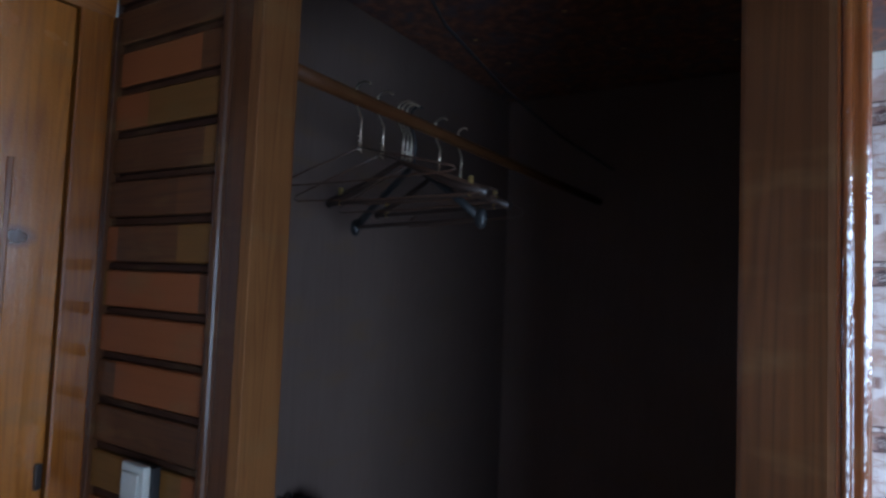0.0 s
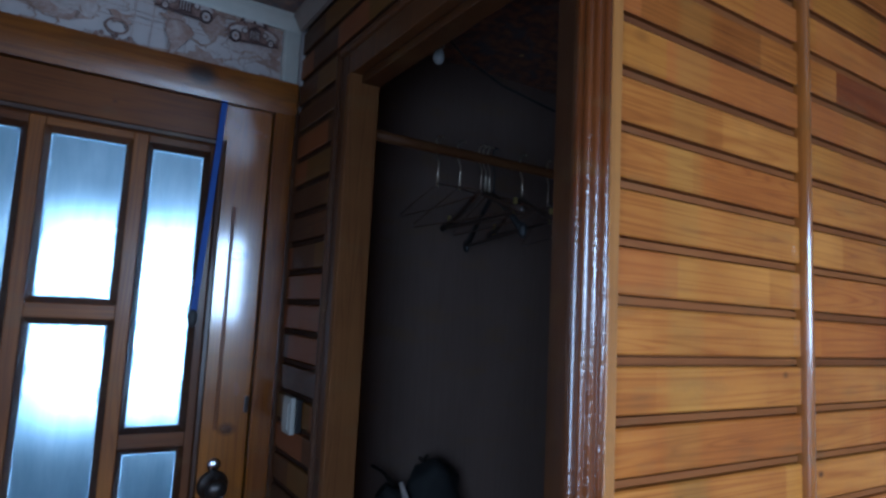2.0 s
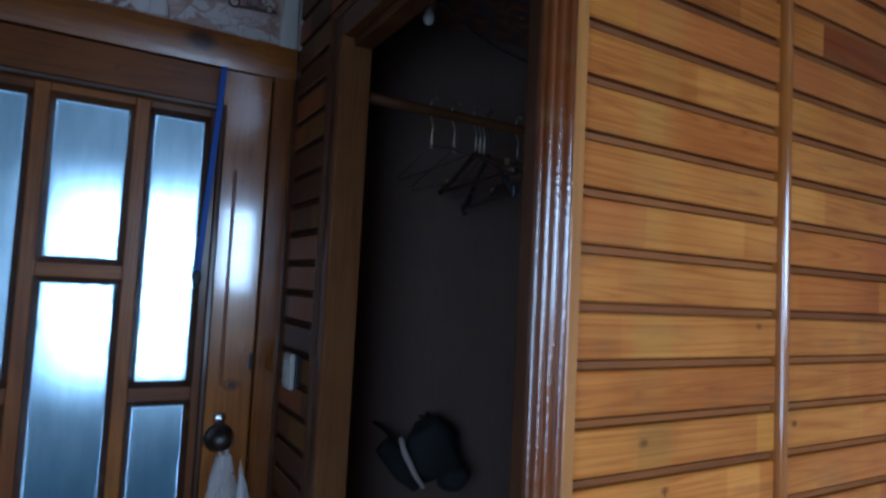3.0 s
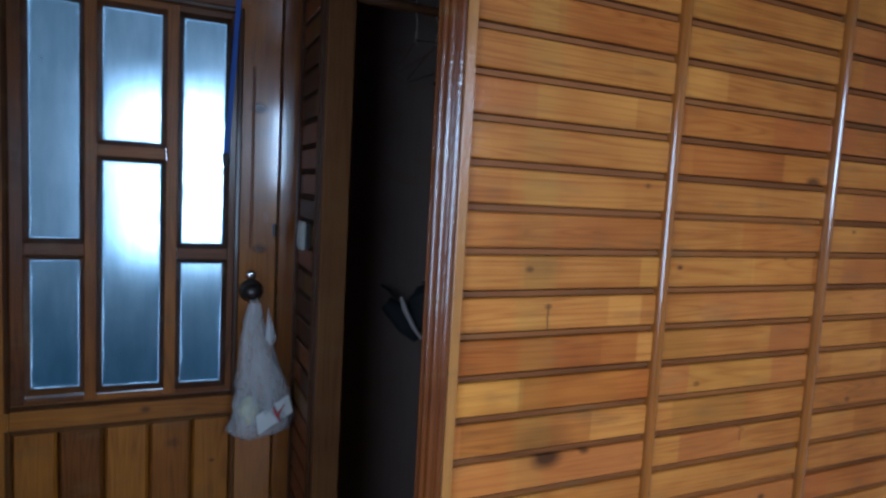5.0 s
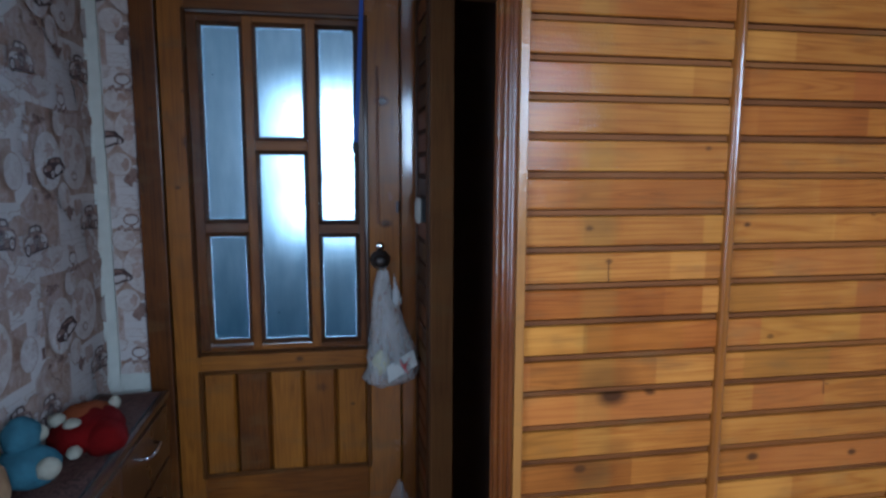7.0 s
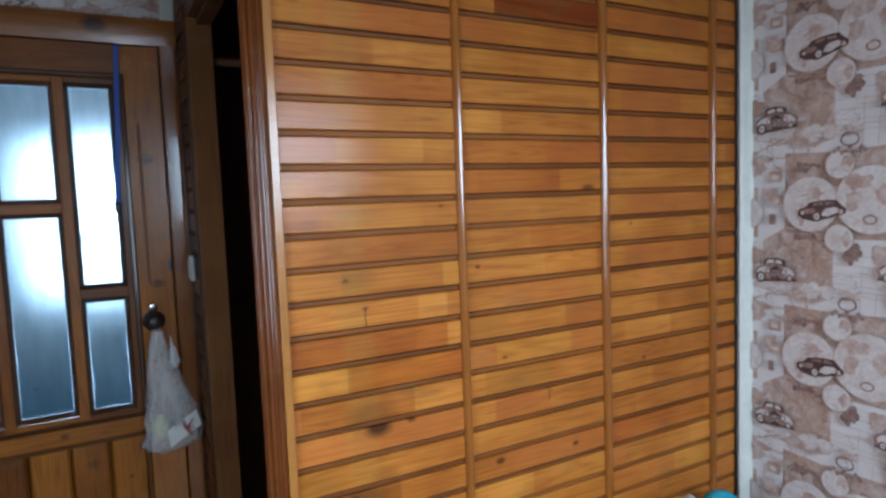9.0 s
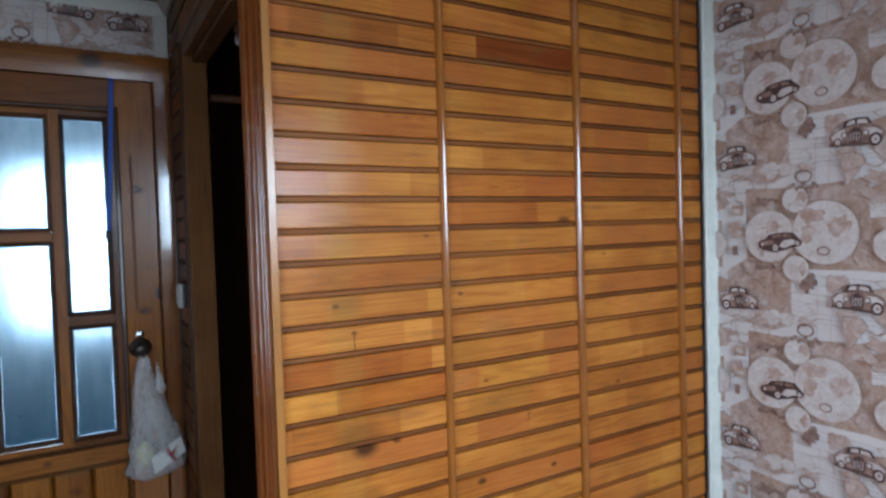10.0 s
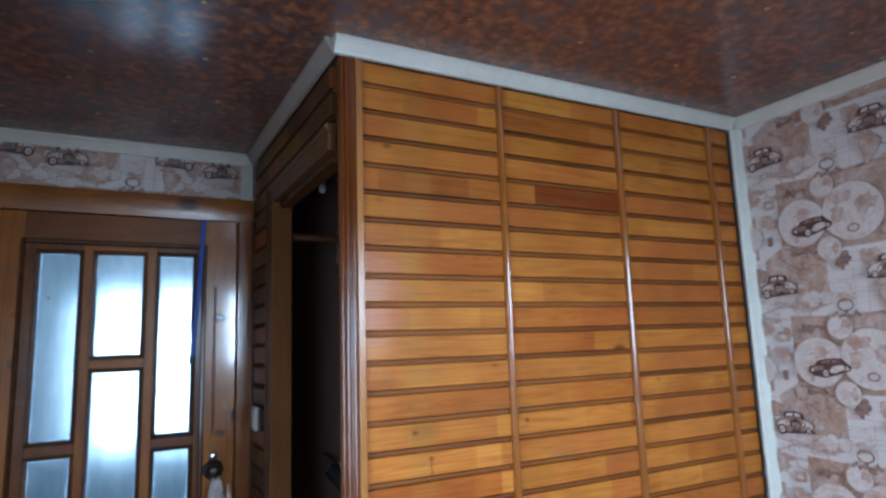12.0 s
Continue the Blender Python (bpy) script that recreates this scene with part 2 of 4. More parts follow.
# finger-jointed lengths that stand out: board row, from x to x, tint, strength
PIECES = ((4, 0.600, 0.94, DEEP, 0.88), (-1, 0.49, 0.94, REDDER, 0.44), (-2, 0.49, 0.94, REDDER, 0.50), (1, 0.205, 0.48, REDDER, 0.44), (-7, 0.04, 0.436, REDDER, 0.50), (-8, 0.186, 0.48, (0.90, 0.58, 0.38), 0.55),
          (-6, 0.04, 0.438, PALER, 0.68), (-6, 0.438, 0.48, REDDER, 0.28), (-7, 0.436, 0.48, PALER, 0.77), (-8, 0.04, 0.178, PALER, 0.77), (-9, 0.04, 0.48, PALER, 0.47), (-10, 0.04, 0.48, PALER, 0.59), (-11, 0.04, 0.48, PALER, 0.38),
          (-12, 0.96, 1.39, REDDER, 0.44), (-1, 0.96, 1.39, REDDER, 0.19), (-4, 0.693, 0.94, REDDER, 0.44), (-5, 0.736, 0.94, REDDER, 0.33), (-4, 0.04, 0.48, REDDER, 0.25), (-9, 0.49, 0.94, PALER, 0.42))
m_plank = wood("varnished_pine_boards", PINE, "x", blocks=4.2, rough=(0.38, 0.52), coat=0.24, gloss=0.05, spec=0.12, pieces=PIECES, knots=WALL_KNOTS, ripple=1.05, cracks=((0.226, 1.163, 0.026), (0.742, 0.892, 0.016)), band=(0.195, 0.045))
# reddish tongue; the shade of its groove is put into the darker colour
m_tongue = wood("shaded_red_tongue", ((0.0, (0.07, 0.020, 0.004)), (0.5, (0.19, 0.060, 0.011)), (1.0, (0.29, 0.105, 0.021))), "x", rough=(0.5, 0.65), coat=0.0, spec=0.2, scatter=False)
# tongue between side boards, groove shade painted in as near-black brown
m_side_tongue = wood("shaded_side_tongue", ((0.0, (0.014, 0.004, 0.002)), (0.5, (0.034, 0.012, 0.004)), (1.0, (0.06, 0.022, 0.007))), "y", rough=(0.6, 0.75), coat=0.0, spec=0.2, scatter=False)
# varnished pine kept this dark to carry the shade of the recess
m_side = wood("shaded_side_boards", SIDEPINE, "y", blocks=5.0, rough=(0.5, 0.62), coat=0.05, spec=0.25)
m_batten = wood("varnished_half_round", BATTEN, "z", rough=(0.10, 0.22), scatter=False, knots=((0.957, 1.645, 0.012, 0.9),))
m_post = wood("varnished_moulding", POST, "z", rough=(0.12, 0.25), coat=0.7, gloss=0.06, scatter=False, ripple=1.7, spec=0.4)
m_strip = wood("varnished_pale_strip", PALE, "z", rough=(0.42, 0.55), coat=0.7, gloss=0.06, ripple=1.6, scatter=False, spec=0.2)
DOOR_KNOTS = ((-0.835, 1.30, 0.014, 0.8), (-0.800, 1.62, 0.013, 0.7), (-0.905, 1.56, 0.012, 0.7), (-0.262, 0.50, 0.012, 0.8), (-0.375, 0.57, 0.034, 0.5), (-0.640, 0.40, 0.040, 0.4))
RAIL_KNOTS = ((-0.450, 0.685, 0.018, 0.75), (-0.270, 2.040, 0.044, 1.0), (-0.450, 1.930, 0.010, 0.7))
m_door = wood("varnished_door_pine", DOORPINE, "z", rough=(0.38, 0.52), coat=0.22, ripple=0.5, gloss=0.18, knots=DOOR_KNOTS, spec=0.28)
m_rail = wood("varnished_door_rail", DOORPINE, "x", rough=(0.38, 0.52), coat=0.22, ripple=0.5, gloss=0.18, knots=RAIL_KNOTS, spec=0.28)
m_gloss_rail = wood("glossy_head_rail", DOORPINE, "x", rough=(0.3, 0.45), coat=0.7, ripple=1.4, gloss=0.14, knots=RAIL_KNOTS)
m_stile = wood("glossy_door_stile", DOORPINE, "z", rough=(0.14, 0.34), coat=1.0, ripple=0.9, gloss=0.10, shine=1.75, knots=((-0.145, 1.60, 0.032, 0.9), (-0.135, 1.17, 0.026, 0.85)))
m_jamb = wood("brown_jamb_pine", ((0.0, (0.085, 0.030, 0.008)), (0.5, (0.20, 0.085, 0.022)), (1.0, (0.30, 0.14, 0.042))), "z", rough=(0.6, 0.75), coat=0.0, spec=0.2)
m_bead = wood("dark_glazed_bead", SIDEPINE, "z", rough=(0.28, 0.42), coat=0.5, scatter=False, spec=0.3)
# casing pine, its colour lowered to include the shade by the doorway
m_casing = wood("shaded_casing_pine", SIDEPINE, "z", rough=(0.40, 0.55), coat=0.12, scatter=False, spec=0.25)
m_closet = wood("brown_closet_board", CLOSET, "z", rough=(0.45, 0.6), coat=0.0, scatter=False)
m_dresser = wood("dark_dresser_wood", DARK, "z", rough=(0.2, 0.4), coat=0.4)


def plain(name, colour, rough, spread=0.12, scale=25.0, bump=0.15, **more):
    n = Nodes(name)
    a = n.noise(n.place(), scale, 4)
    b = n.noise(n.place(), scale * 0.12, 3)
    f = n.math("ADD", n.math("MULTIPLY", a, 0.5), n.math("MULTIPLY", b, 0.5))
    lo = tuple(c * (1 - spread) for c in colour)
    hi = tuple(min(1, c * (1 + spread)) for c in colour)
    n.bump(a, bump)
    return n.finish(n.ramp(f, (0.3, lo), (0.7, hi)), rough, **more)


m_white = plain("cream_white_trim", (0.54, 0.535, 0.475), 0.4)
m_plaster = plain("plaster", (0.55, 0.50, 0.45), 0.8)
m_paper = plain("wallpaper_ground", (0.56, 0.50, 0.475), 0.62, 0.06, 60, 0.3)


def engraved(name, ground, ink, amount, seed):
    """Map print: hatched and mottled ink that lets the paper show through."""
    n = Nodes(name)
    p = n.place()
    big = n.noise(p, 22 + seed, 4, 0.65, 1.0)
    fine = n.noise(p, 150, 3, 0.7)
    f = n.math("ADD", n.math("MULTIPLY", big, 0.75), n.math("MULTIPLY", fine, 0.35))
    n.bump(fine, 0.2)
    return n.finish(n.ramp(n.math("ADD", f, amount - 0.5), (0.38, ground), (0.72, ink)), 0.62)


m_tan = engraved("wallpaper_tan", (0.50, 0.395, 0.335), (0.29, 0.165, 0.110), 0.55, 0)
m_rose = engraved("wallpaper_rose", (0.54, 0.455, 0.42), (0.33, 0.205, 0.155), 0.55, 5)
m_pale = engraved("wallpaper_pale", (0.59, 0.54, 0.515), (0.42, 0.33, 0.29), 0.51, 9)
m_sepia = engraved("wallpaper_sepia", (0.33, 0.21, 0.17), (0.11, 0.055, 0.042), 0.5, 14)
m_ink = plain("wallpaper_ink", (0.060, 0.028, 0.024), 0.6, 0.5, 90, 0.2)
def putty():
    n = Nodes("whitish_putty")
    n.finish((0.55, 0.62, 0.66), 0.6)
    thin, mx = n.put("ShaderNodeBsdfTranslucent"), n.put("ShaderNodeMixShader")
    thin.inputs[0].default_value = (0.75, 0.85, 0.92, 1)
    mx.inputs[0].default_value = 0.7
    n.link(n.bsdf.outputs[0], mx.inputs[1])
    n.link(thin.outputs[0], mx.inputs[2])
    n.link(mx.outputs[0], n.t.nodes["Material Output"].inputs[0])
    return n.mat


m_putty = putty()
m_switch = plain("greyish_switch_plastic", (0.40, 0.385, 0.34), 0.5)
m_plastic = plain("white_switch_plastic", (0.62, 0.62, 0.58), 0.45)
m_black = plain("black_rubber", (0.015, 0.014, 0.014), 0.5)
m_iron = plain("dark_bronze_metal", (0.06, 0.05, 0.045), 0.35, 0.3, 60, 0.2, Metallic=0.8)
m_steel = plain("bare_wire", (0.56, 0.47, 0.35), 0.38, 0.1, Metallic=1.0)
m_chrome = plain("chrome", (0.8, 0.8, 0.82), 0.15, 0.05, Metallic=1.0)
m_gold = plain("gold_foil", (0.75, 0.55, 0.2), 0.3, 0.1, Metallic=0.9)
m_blue = plain("blue_webbing", (0.02, 0.07, 0.34), 0.6, 0.2, 200)
m_floor = wood("floor_boards", DOORPINE, "y", blocks=1.2, scatter=False, rough=(0.6, 0.75), coat=0.0)


def ceiling_material():
    n = Nodes("mottled_ceiling_panel")
    a = n.noise(n.place(), 34, 2, 0.55, 0.25)
    b = n.noise(n.place(), 16, 2, 0.55, 0.4)
    c = n.ramp(a, (0.30, (0.070, 0.042, 0.038)), (0.45, (0.120, 0.056, 0.040)), (0.56, (0.205, 0.082, 0.042)), (0.70, (0.29, 0.135, 0.066)))
    g = n.math("MULTIPLY", n.math("SUBTRACT", b, 0.50), 6.0, clamp=True)
    c = n.mix(n.math("MULTIPLY", g, 0.80), c, (0.080, 0.078, 0.098))
    n.bump(a, 0.05)
    return n.finish(c, 0.40, Coat_Weight=0.45, Coat_Roughness=0.17)


m_ceiling = ceiling_material()


def glass_material():
    n = Nodes("frosted_glass")
    h = n.noise(n.place((1, 1, 0.35)), 160, 3)
    n.bump(h, 0.12, 0.001)
    wear = n.noise(n.place(), 26, 4)
    r = n.math("ADD", n.math("MULTIPLY", wear, 0.12), 0.24)
    streak = n.noise(n.place((1, 1, 0.16)), 34, 5, 0.65)
    colour = n.mix(n.math("MULTIPLY_ADD", streak, 2.6, -0.85, clamp=True), (0.50, 0.63, 0.70), (0.86, 0.95, 1.0))
    cloud = n.noise(n.place(), 9, 3)
    colour = n.mix(n.math("MULTIPLY_ADD", cloud, 2.2, -0.7, clamp=True), n.mix(0.55, colour, (0.40, 0.50, 0.56)), colour)
    return n.finish(colour, r, Transmission_Weight=1.0, IOR=1.3)


m_glass = glass_material()


def film_plastic(name="thin_bag_plastic", body=0.04, folds=0.56):
    n = Nodes(name)
    t = n.put("ShaderNodeBsdfTransparent")
    mx = n.put("ShaderNodeMixShader")
    fold = n.noise(n.place((1, 1, 0.3)), 40, 4)
    n.link(n.math("ADD", n.math("MULTIPLY", fold, folds), body), mx.inputs[0])
    n.link(t.outputs[0], mx.inputs[1])
    n.bump(fold, 0.8, 0.004)
    n.finish((0.70, 0.72, 0.72), 0.28)
    n.link(n.bsdf.outputs[0], mx.inputs[2])
    n.link(mx.outputs[0], n.t.nodes["Material Output"].inputs[0])
    return n.mat


m_film = film_plastic()
m_clear = film_plastic("clear_bag_plastic", 0.02, 0.22)

# ---- the place outside the door ----
def outside_material():
    """A bright yard to one side and a dim blue-grey porch to the other."""
    n = Nodes("outside_glow")
    p = n.place()
    x, z = sep(n, p, 0), sep(n, p, 2)

    def step(v, at, width):
        return n.math("MULTIPLY_ADD", v, 1 / width, 0.5 - at / width, clamp=True)

    right = step(x, -0.62, 0.32)
    up = step(z, 0.98, 0.22)
    down = n.math("SUBTRACT", 1.0, step(z, 1.80, 0.2))
    f = n.math("MULTIPLY", n.math("MULTIPLY", right, up), down)
    low = n.mix(step(z, 0.9, 1.0), (0.030, 0.065, 0.092), (0.16, 0.205, 0.235))
    e = n.put("ShaderNodeEmission")
    n.link(n.mix(f, low, (0.78, 0.92, 1.0)), e.inputs[0])
    n.link(n.math("MULTIPLY_ADD", f, 8.5, 1.0), e.inputs[1])
    n.link(e.outputs[0], n.t.nodes["Material Output"].inputs[0])
    return n.mat


def backdrop():
    bm = bmesh.new()
    box(bm, -3.2, 2.4, 2.6, 2.65, -0.2, 3.2)
    tagged(part("backdrop", bm, outside_material()), "bright overcast yard behind the frosted door glass", "backdrop", kind="structure")


backdrop()

# ---- large structure ----
WEST, EAST, NORTH, SOUTH = -1.095, 1.547, 1.09, -2.45
SIDE = -0.02
SY0, SY1, SZ0, SZ1 = -1.40, -0.52, 0.86, 1.74     # the added, unseen window opening in the west wall
WX0, WX1, WZ0, WZ1 = -0.08, 1.10, 0.84, 2.13     # the window opening in the south wall


def structure(name, bm, mat, label, category):
    return tagged(part(name, bm, mat), label, category, kind="structure")


floor = structure("floor", boxes((WEST - 0.2, EAST + 0.2, SOUTH - 0.2, NORTH + 0.2, -0.1, 0)), m_floor, "brown varnished wooden floor boards", "floor")
wall_west = structure("wall_west", boxes((WEST - 0.15, WEST, SY1, NORTH + 0.15, 0, CEIL), (WEST - 0.15, WEST, SOUTH, SY0, 0, CEIL), (WEST - 0.15, WEST, SY0, SY1, 0, SZ0), (WEST - 0.15, WEST, SY0, SY1, SZ1, CEIL)), m_paper, "wall with sepia vintage car wallpaper", "wall")
wall_east = structure("wall_east", boxes((EAST, EAST + 0.15, SOUTH, NORTH + 0.15, 0, CEIL)), m_paper, "wall with sepia vintage car and map wallpaper", "wall")
wall_south = structure("wall_south", boxes((WEST, WX0, SOUTH - 0.15, SOUTH, 0, CEIL), (WX1, EAST, SOUTH - 0.15, SOUTH, 0, CEIL),
                                           (WX0, WX1, SOUTH - 0.15, SOUTH, 0, WZ0), (WX0, WX1, SOUTH - 0.15, SOUTH, WZ1, CEIL)), m_plaster, "plain plaster wall with a window opening", "wall")
DX0, DX1, DTOP = -0.957, -0.03, 2.075
wall_north = structure("wall_north", boxes((WEST, DX0, NORTH, NORTH + 0.15, 0, CEIL), (DX0, DX1, NORTH, NORTH + 0.15, DTOP, CEIL),
                                           (DX1, EAST, NORTH, NORTH + 0.15, 0, CEIL)), m_paper, "papered wall round the wooden entrance door", "wall")


def ceiling():
    bm = boxes((WEST - 0.15, EAST + 0.15, SOUTH - 0.15, NORTH + 0.15, CEIL, CEIL + 0.12))
    rng = random.Random(4)
    for i in range(9):
        for j in range(12):
            cx, cy = WEST + 0.2 + 0.30 * i + rng.uniform(-0.06, 0.06), SOUTH + 0.2 + 0.28 * j + rng.uniform(-0.06, 0.06)
            turn = rng.uniform(0, 6)
            ring = [bm.verts.new((cx + r * math.cos(turn + k * math.pi / 5), cy + r * math.sin(turn + k * math.pi / 5), CEIL - 0.0008)) for k, r in enumerate([0.010, 0.004] * 5)]
            bm.faces.new(ring).material_index = 1
    ob = new("ceiling", mesh("ceiling", bm, [m_ceiling, m_gold]))
    tagged(ob, "glossy red-brown mottled ceiling with small gold stars", "ceiling", kind="structure")


ceiling()


def window_back():
    top = empty("window_1", "white framed window letting in overcast daylight", "window", kind="structure")
    y0, y1 = SOUTH - 0.10, SOUTH - 0.04
    part("window_frame", boxes((WX0, WX0 + 0.045, y0, y1, WZ0, WZ1), (WX1 - 0.045, WX1, y0, y1, WZ0, WZ1), (WX0 + 0.045, WX1 - 0.045, y0, y1, WZ0, WZ0 + 0.05), (WX0 + 0.045, WX1 - 0.045, y0, y1, WZ1 - 0.05, WZ1),
                               (0.49, 0.53, y0, y1, WZ0 + 0.05, WZ1 - 0.05), bevel=0.004), m_white, top)
    part("window_sill", boxes((WX0 - 0.05, WX1 + 0.05, SOUTH - 0.03, SOUTH + 0.02, WZ0 - 0.03, WZ0 - 0.002), bevel=0.004), m_white, top)


window_back()


# unseen window, added to give the side fill light an opening
def added_side_window():
    top = empty("added_window", "white framed side window, unseen and added for the side fill light", "window", kind="structure")
    x0, x1 = WEST - 0.10, WEST - 0.045
    part("window_frame", boxes((x0, x1, SY0, SY0 + 0.045, SZ0, SZ1), (x0, x1, SY1 - 0.045, SY1, SZ0, SZ1), (x0, x1, SY0 + 0.045, SY1 - 0.045, SZ0, SZ0 + 0.045), (x0, x1, SY0 + 0.045, SY1 - 0.045, SZ1 - 0.045, SZ1), bevel=0.004), m_white, top)
    part("window_sill", boxes((WEST - 0.03, WEST + 0.02, SY0 - 0.04, SY1 + 0.04, SZ0 - 0.03, SZ0 - 0.002), bevel=0.004), m_white, top)


added_side_window()

# ---- cornice strips ----
T0 = CEIL - 0.046


def cornice(name, bm):
    structure(name, bm, m_white, "cream white moulded strip under the ceiling", "cornice")


def strip(a, b, axis, at, sign):
    """A small cornice along x or y; sign: the way it stands out from its wall."""
    d = 0.030 * sign
    prof = [(at, T0), (at + d * 0.35, T0), (at + d * 0.45, T0 + 0.008), (at + d * 0.8, T0 + 0.028), (at + d, T0 + 0.036), (at + d, CEIL - 0.001), (at, CEIL - 0.001)]
    return prism(prof, axis, a, b)


cornice("trim_closet_front", strip(SIDE - 0.01, EAST - 0.03, "x", -0.012, -1))
# the same cream strip, with its shade put into a grey-brown colour
structure("trim_closet_side", strip(-0.012, NORTH - 0.03, "y", SIDE, -1), plain("shaded_white_trim", (0.27, 0.225, 0.19), 0.5), "cream white moulded strip over the closet doorway, shade in its grey-brown colour", "cornice")
cornice("trim_north", strip(WEST + 0.03, SIDE, "x", NORTH, -1))
cornice("trim_east", strip(SOUTH, -0.012, "y", EAST, -1))
cornice("trim_west", strip(SOUTH, NORTH, "y", WEST, 1))
cornice("trim_south", strip(WEST + 0.03, EAST - 0.03, "x", SOUTH, 1))
structure("trim_corner_east", prism([(EAST - 0.001, -0.016), (1.508, -0.016), (1.506, -0.020), (1.512, -0.028), (1.535, -0.034), (EAST - 0.001, -0.040)], "z", 0, T0), m_white,
          "cream white strip in the corner beside the panelling", "trim")
structure("trim_corner_west", prism([(WEST, NORTH - 0.001), (WEST, NORTH - 0.032), (WEST + 0.01, NORTH - 0.030), (WEST + 0.034, NORTH - 0.012), (WEST + 0.036, NORTH - 0.001)], "z", 0, T0), m_white,
          "cream white strip in the corner of the papered walls", "trim")
structure("trim_over_door", prism([(-0.066, NORTH - 0.001), (-0.066, NORTH - 0.012), (-0.060, NORTH - 0.016), (SIDE - 0.002, NORTH - 0.016), (SIDE - 0.002, NORTH - 0.001)], "z", DTOP + 0.002, T0), m_white,
          "cream white upright strip above the door frame", "trim")

# ---- closet ----
CLOSET_BACK = 1.06
structure("closet_wall_back", boxes((0.034, EAST - 0.002, CLOSET_BACK, NORTH - 0.002, 0, CEIL - 0.002)), m_closet, "dark brown board at the back of the closet", "wall")
structure("closet_wall_front", boxes((0.0345, EAST - 0.002, 0.0195, 0.034, 0, CEIL - 0.002)), m_closet, "closet wall behind the pine panelling", "wall")
structure("closet_wall_east", boxes((EAST - 0.012, EAST - 0.0025, 0.0345, 1.0595, 0, CEIL - 0.002)), m_closet, "dark brown board at the end of the closet", "wall")
OPEN0, OPEN1, HEAD = 0.084, 0.672, 1.985
structure("closet_wall_side", boxes((0.0, 0.034, OPEN1 + 0.006, NORTH - 0.002, 0, CEIL - 0.002), (0.0, 0.034, 0.0345, OPEN1, HEAD + 0.004, CEIL - 0.002),
                                    (0.012, 0.030, 0.0346, 0.0400, 0, HEAD - 0.002)), m_closet, "closet side wall with a tall open doorway", "wall")

panelling = empty("pine_panelling", "varnished pine board panelling on the closet front", "panelling", kind="structure")
COLUMNS = ((0.050, 0.473), (0.4955, 0.936), (0.963, 1.385), (1.411, 1.508))


def board_profile(h, deep=0.0062):
    g = GROOVE
    return [(0.019, 0), (0.0155, 0), (0.0155, 0.002), (deep, 0.0025), (deep, g - 0.0035), (0.0155, g - 0.003), (0.0155, g - 0.0008), (0.0022, g), (0.0, g + 0.0022), (0.0, h - 0.0026), (0.0026, h), (0.019, h)]


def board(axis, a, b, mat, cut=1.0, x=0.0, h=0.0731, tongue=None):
    """One board with its recessed tongue below; the groove's shade is put into the tongue's darker colour."""
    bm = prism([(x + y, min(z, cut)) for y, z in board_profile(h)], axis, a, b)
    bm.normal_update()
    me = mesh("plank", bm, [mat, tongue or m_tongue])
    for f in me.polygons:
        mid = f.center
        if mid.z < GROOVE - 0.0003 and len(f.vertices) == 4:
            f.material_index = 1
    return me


# ---- corner post ----
def arc(cx, cy, r, a0, a1, n=7):
    return [(cx + r * math.cos(radians(a0 + (a1 - a0) * k / (n - 1))), cy + r * math.sin(radians(a0 + (a1 - a0) * k / (n - 1)))) for k in range(n)]


def corner_post():
    top = empty("corner_post", "glossy red-brown beaded corner moulding of the closet doorway", "corner post", kind="structure")
    zt = T0 - 0.001
    outline = [(0.0495, 0.009), (0.0495, -0.0105), (0.0480, -0.012), (0.0325, -0.012), (0.0308, -0.0105), (0.0308, 0.009)]
    part("pale_strip", prism(outline, "z", 0, zt), m_strip, top, "pale varnished pine strip")
    bead = [(0.0300, 0.0092), (0.0300, -0.0095)] + arc(0.0237, -0.0095, 0.0058, -12, -168) + arc(0.0150, -0.0100, 0.0020, -30, -150, 3) + arc(0.0066, -0.0095, 0.0058, -12, -168)
    bead += [(-0.0004, -0.0085)] + arc(-0.0055, -0.0080, 0.0050, -20, -215, 9) + [(-0.0092, -0.0030), (-0.0092, 0.0092)]
    part("front_bead", prism(bead, "z", 0, zt), m_post, top)
    side = [(-0.0093, -0.0025)] + arc(-0.0093, 0.0022, 0.0040, -95, -265, 7) + [(-0.0093, 0.0088)]
    part("side_bead", prism(side, "z", 0, zt), m_post, top)
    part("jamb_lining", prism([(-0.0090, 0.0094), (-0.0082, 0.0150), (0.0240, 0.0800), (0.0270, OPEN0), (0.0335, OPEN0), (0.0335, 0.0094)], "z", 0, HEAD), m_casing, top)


corner_post()


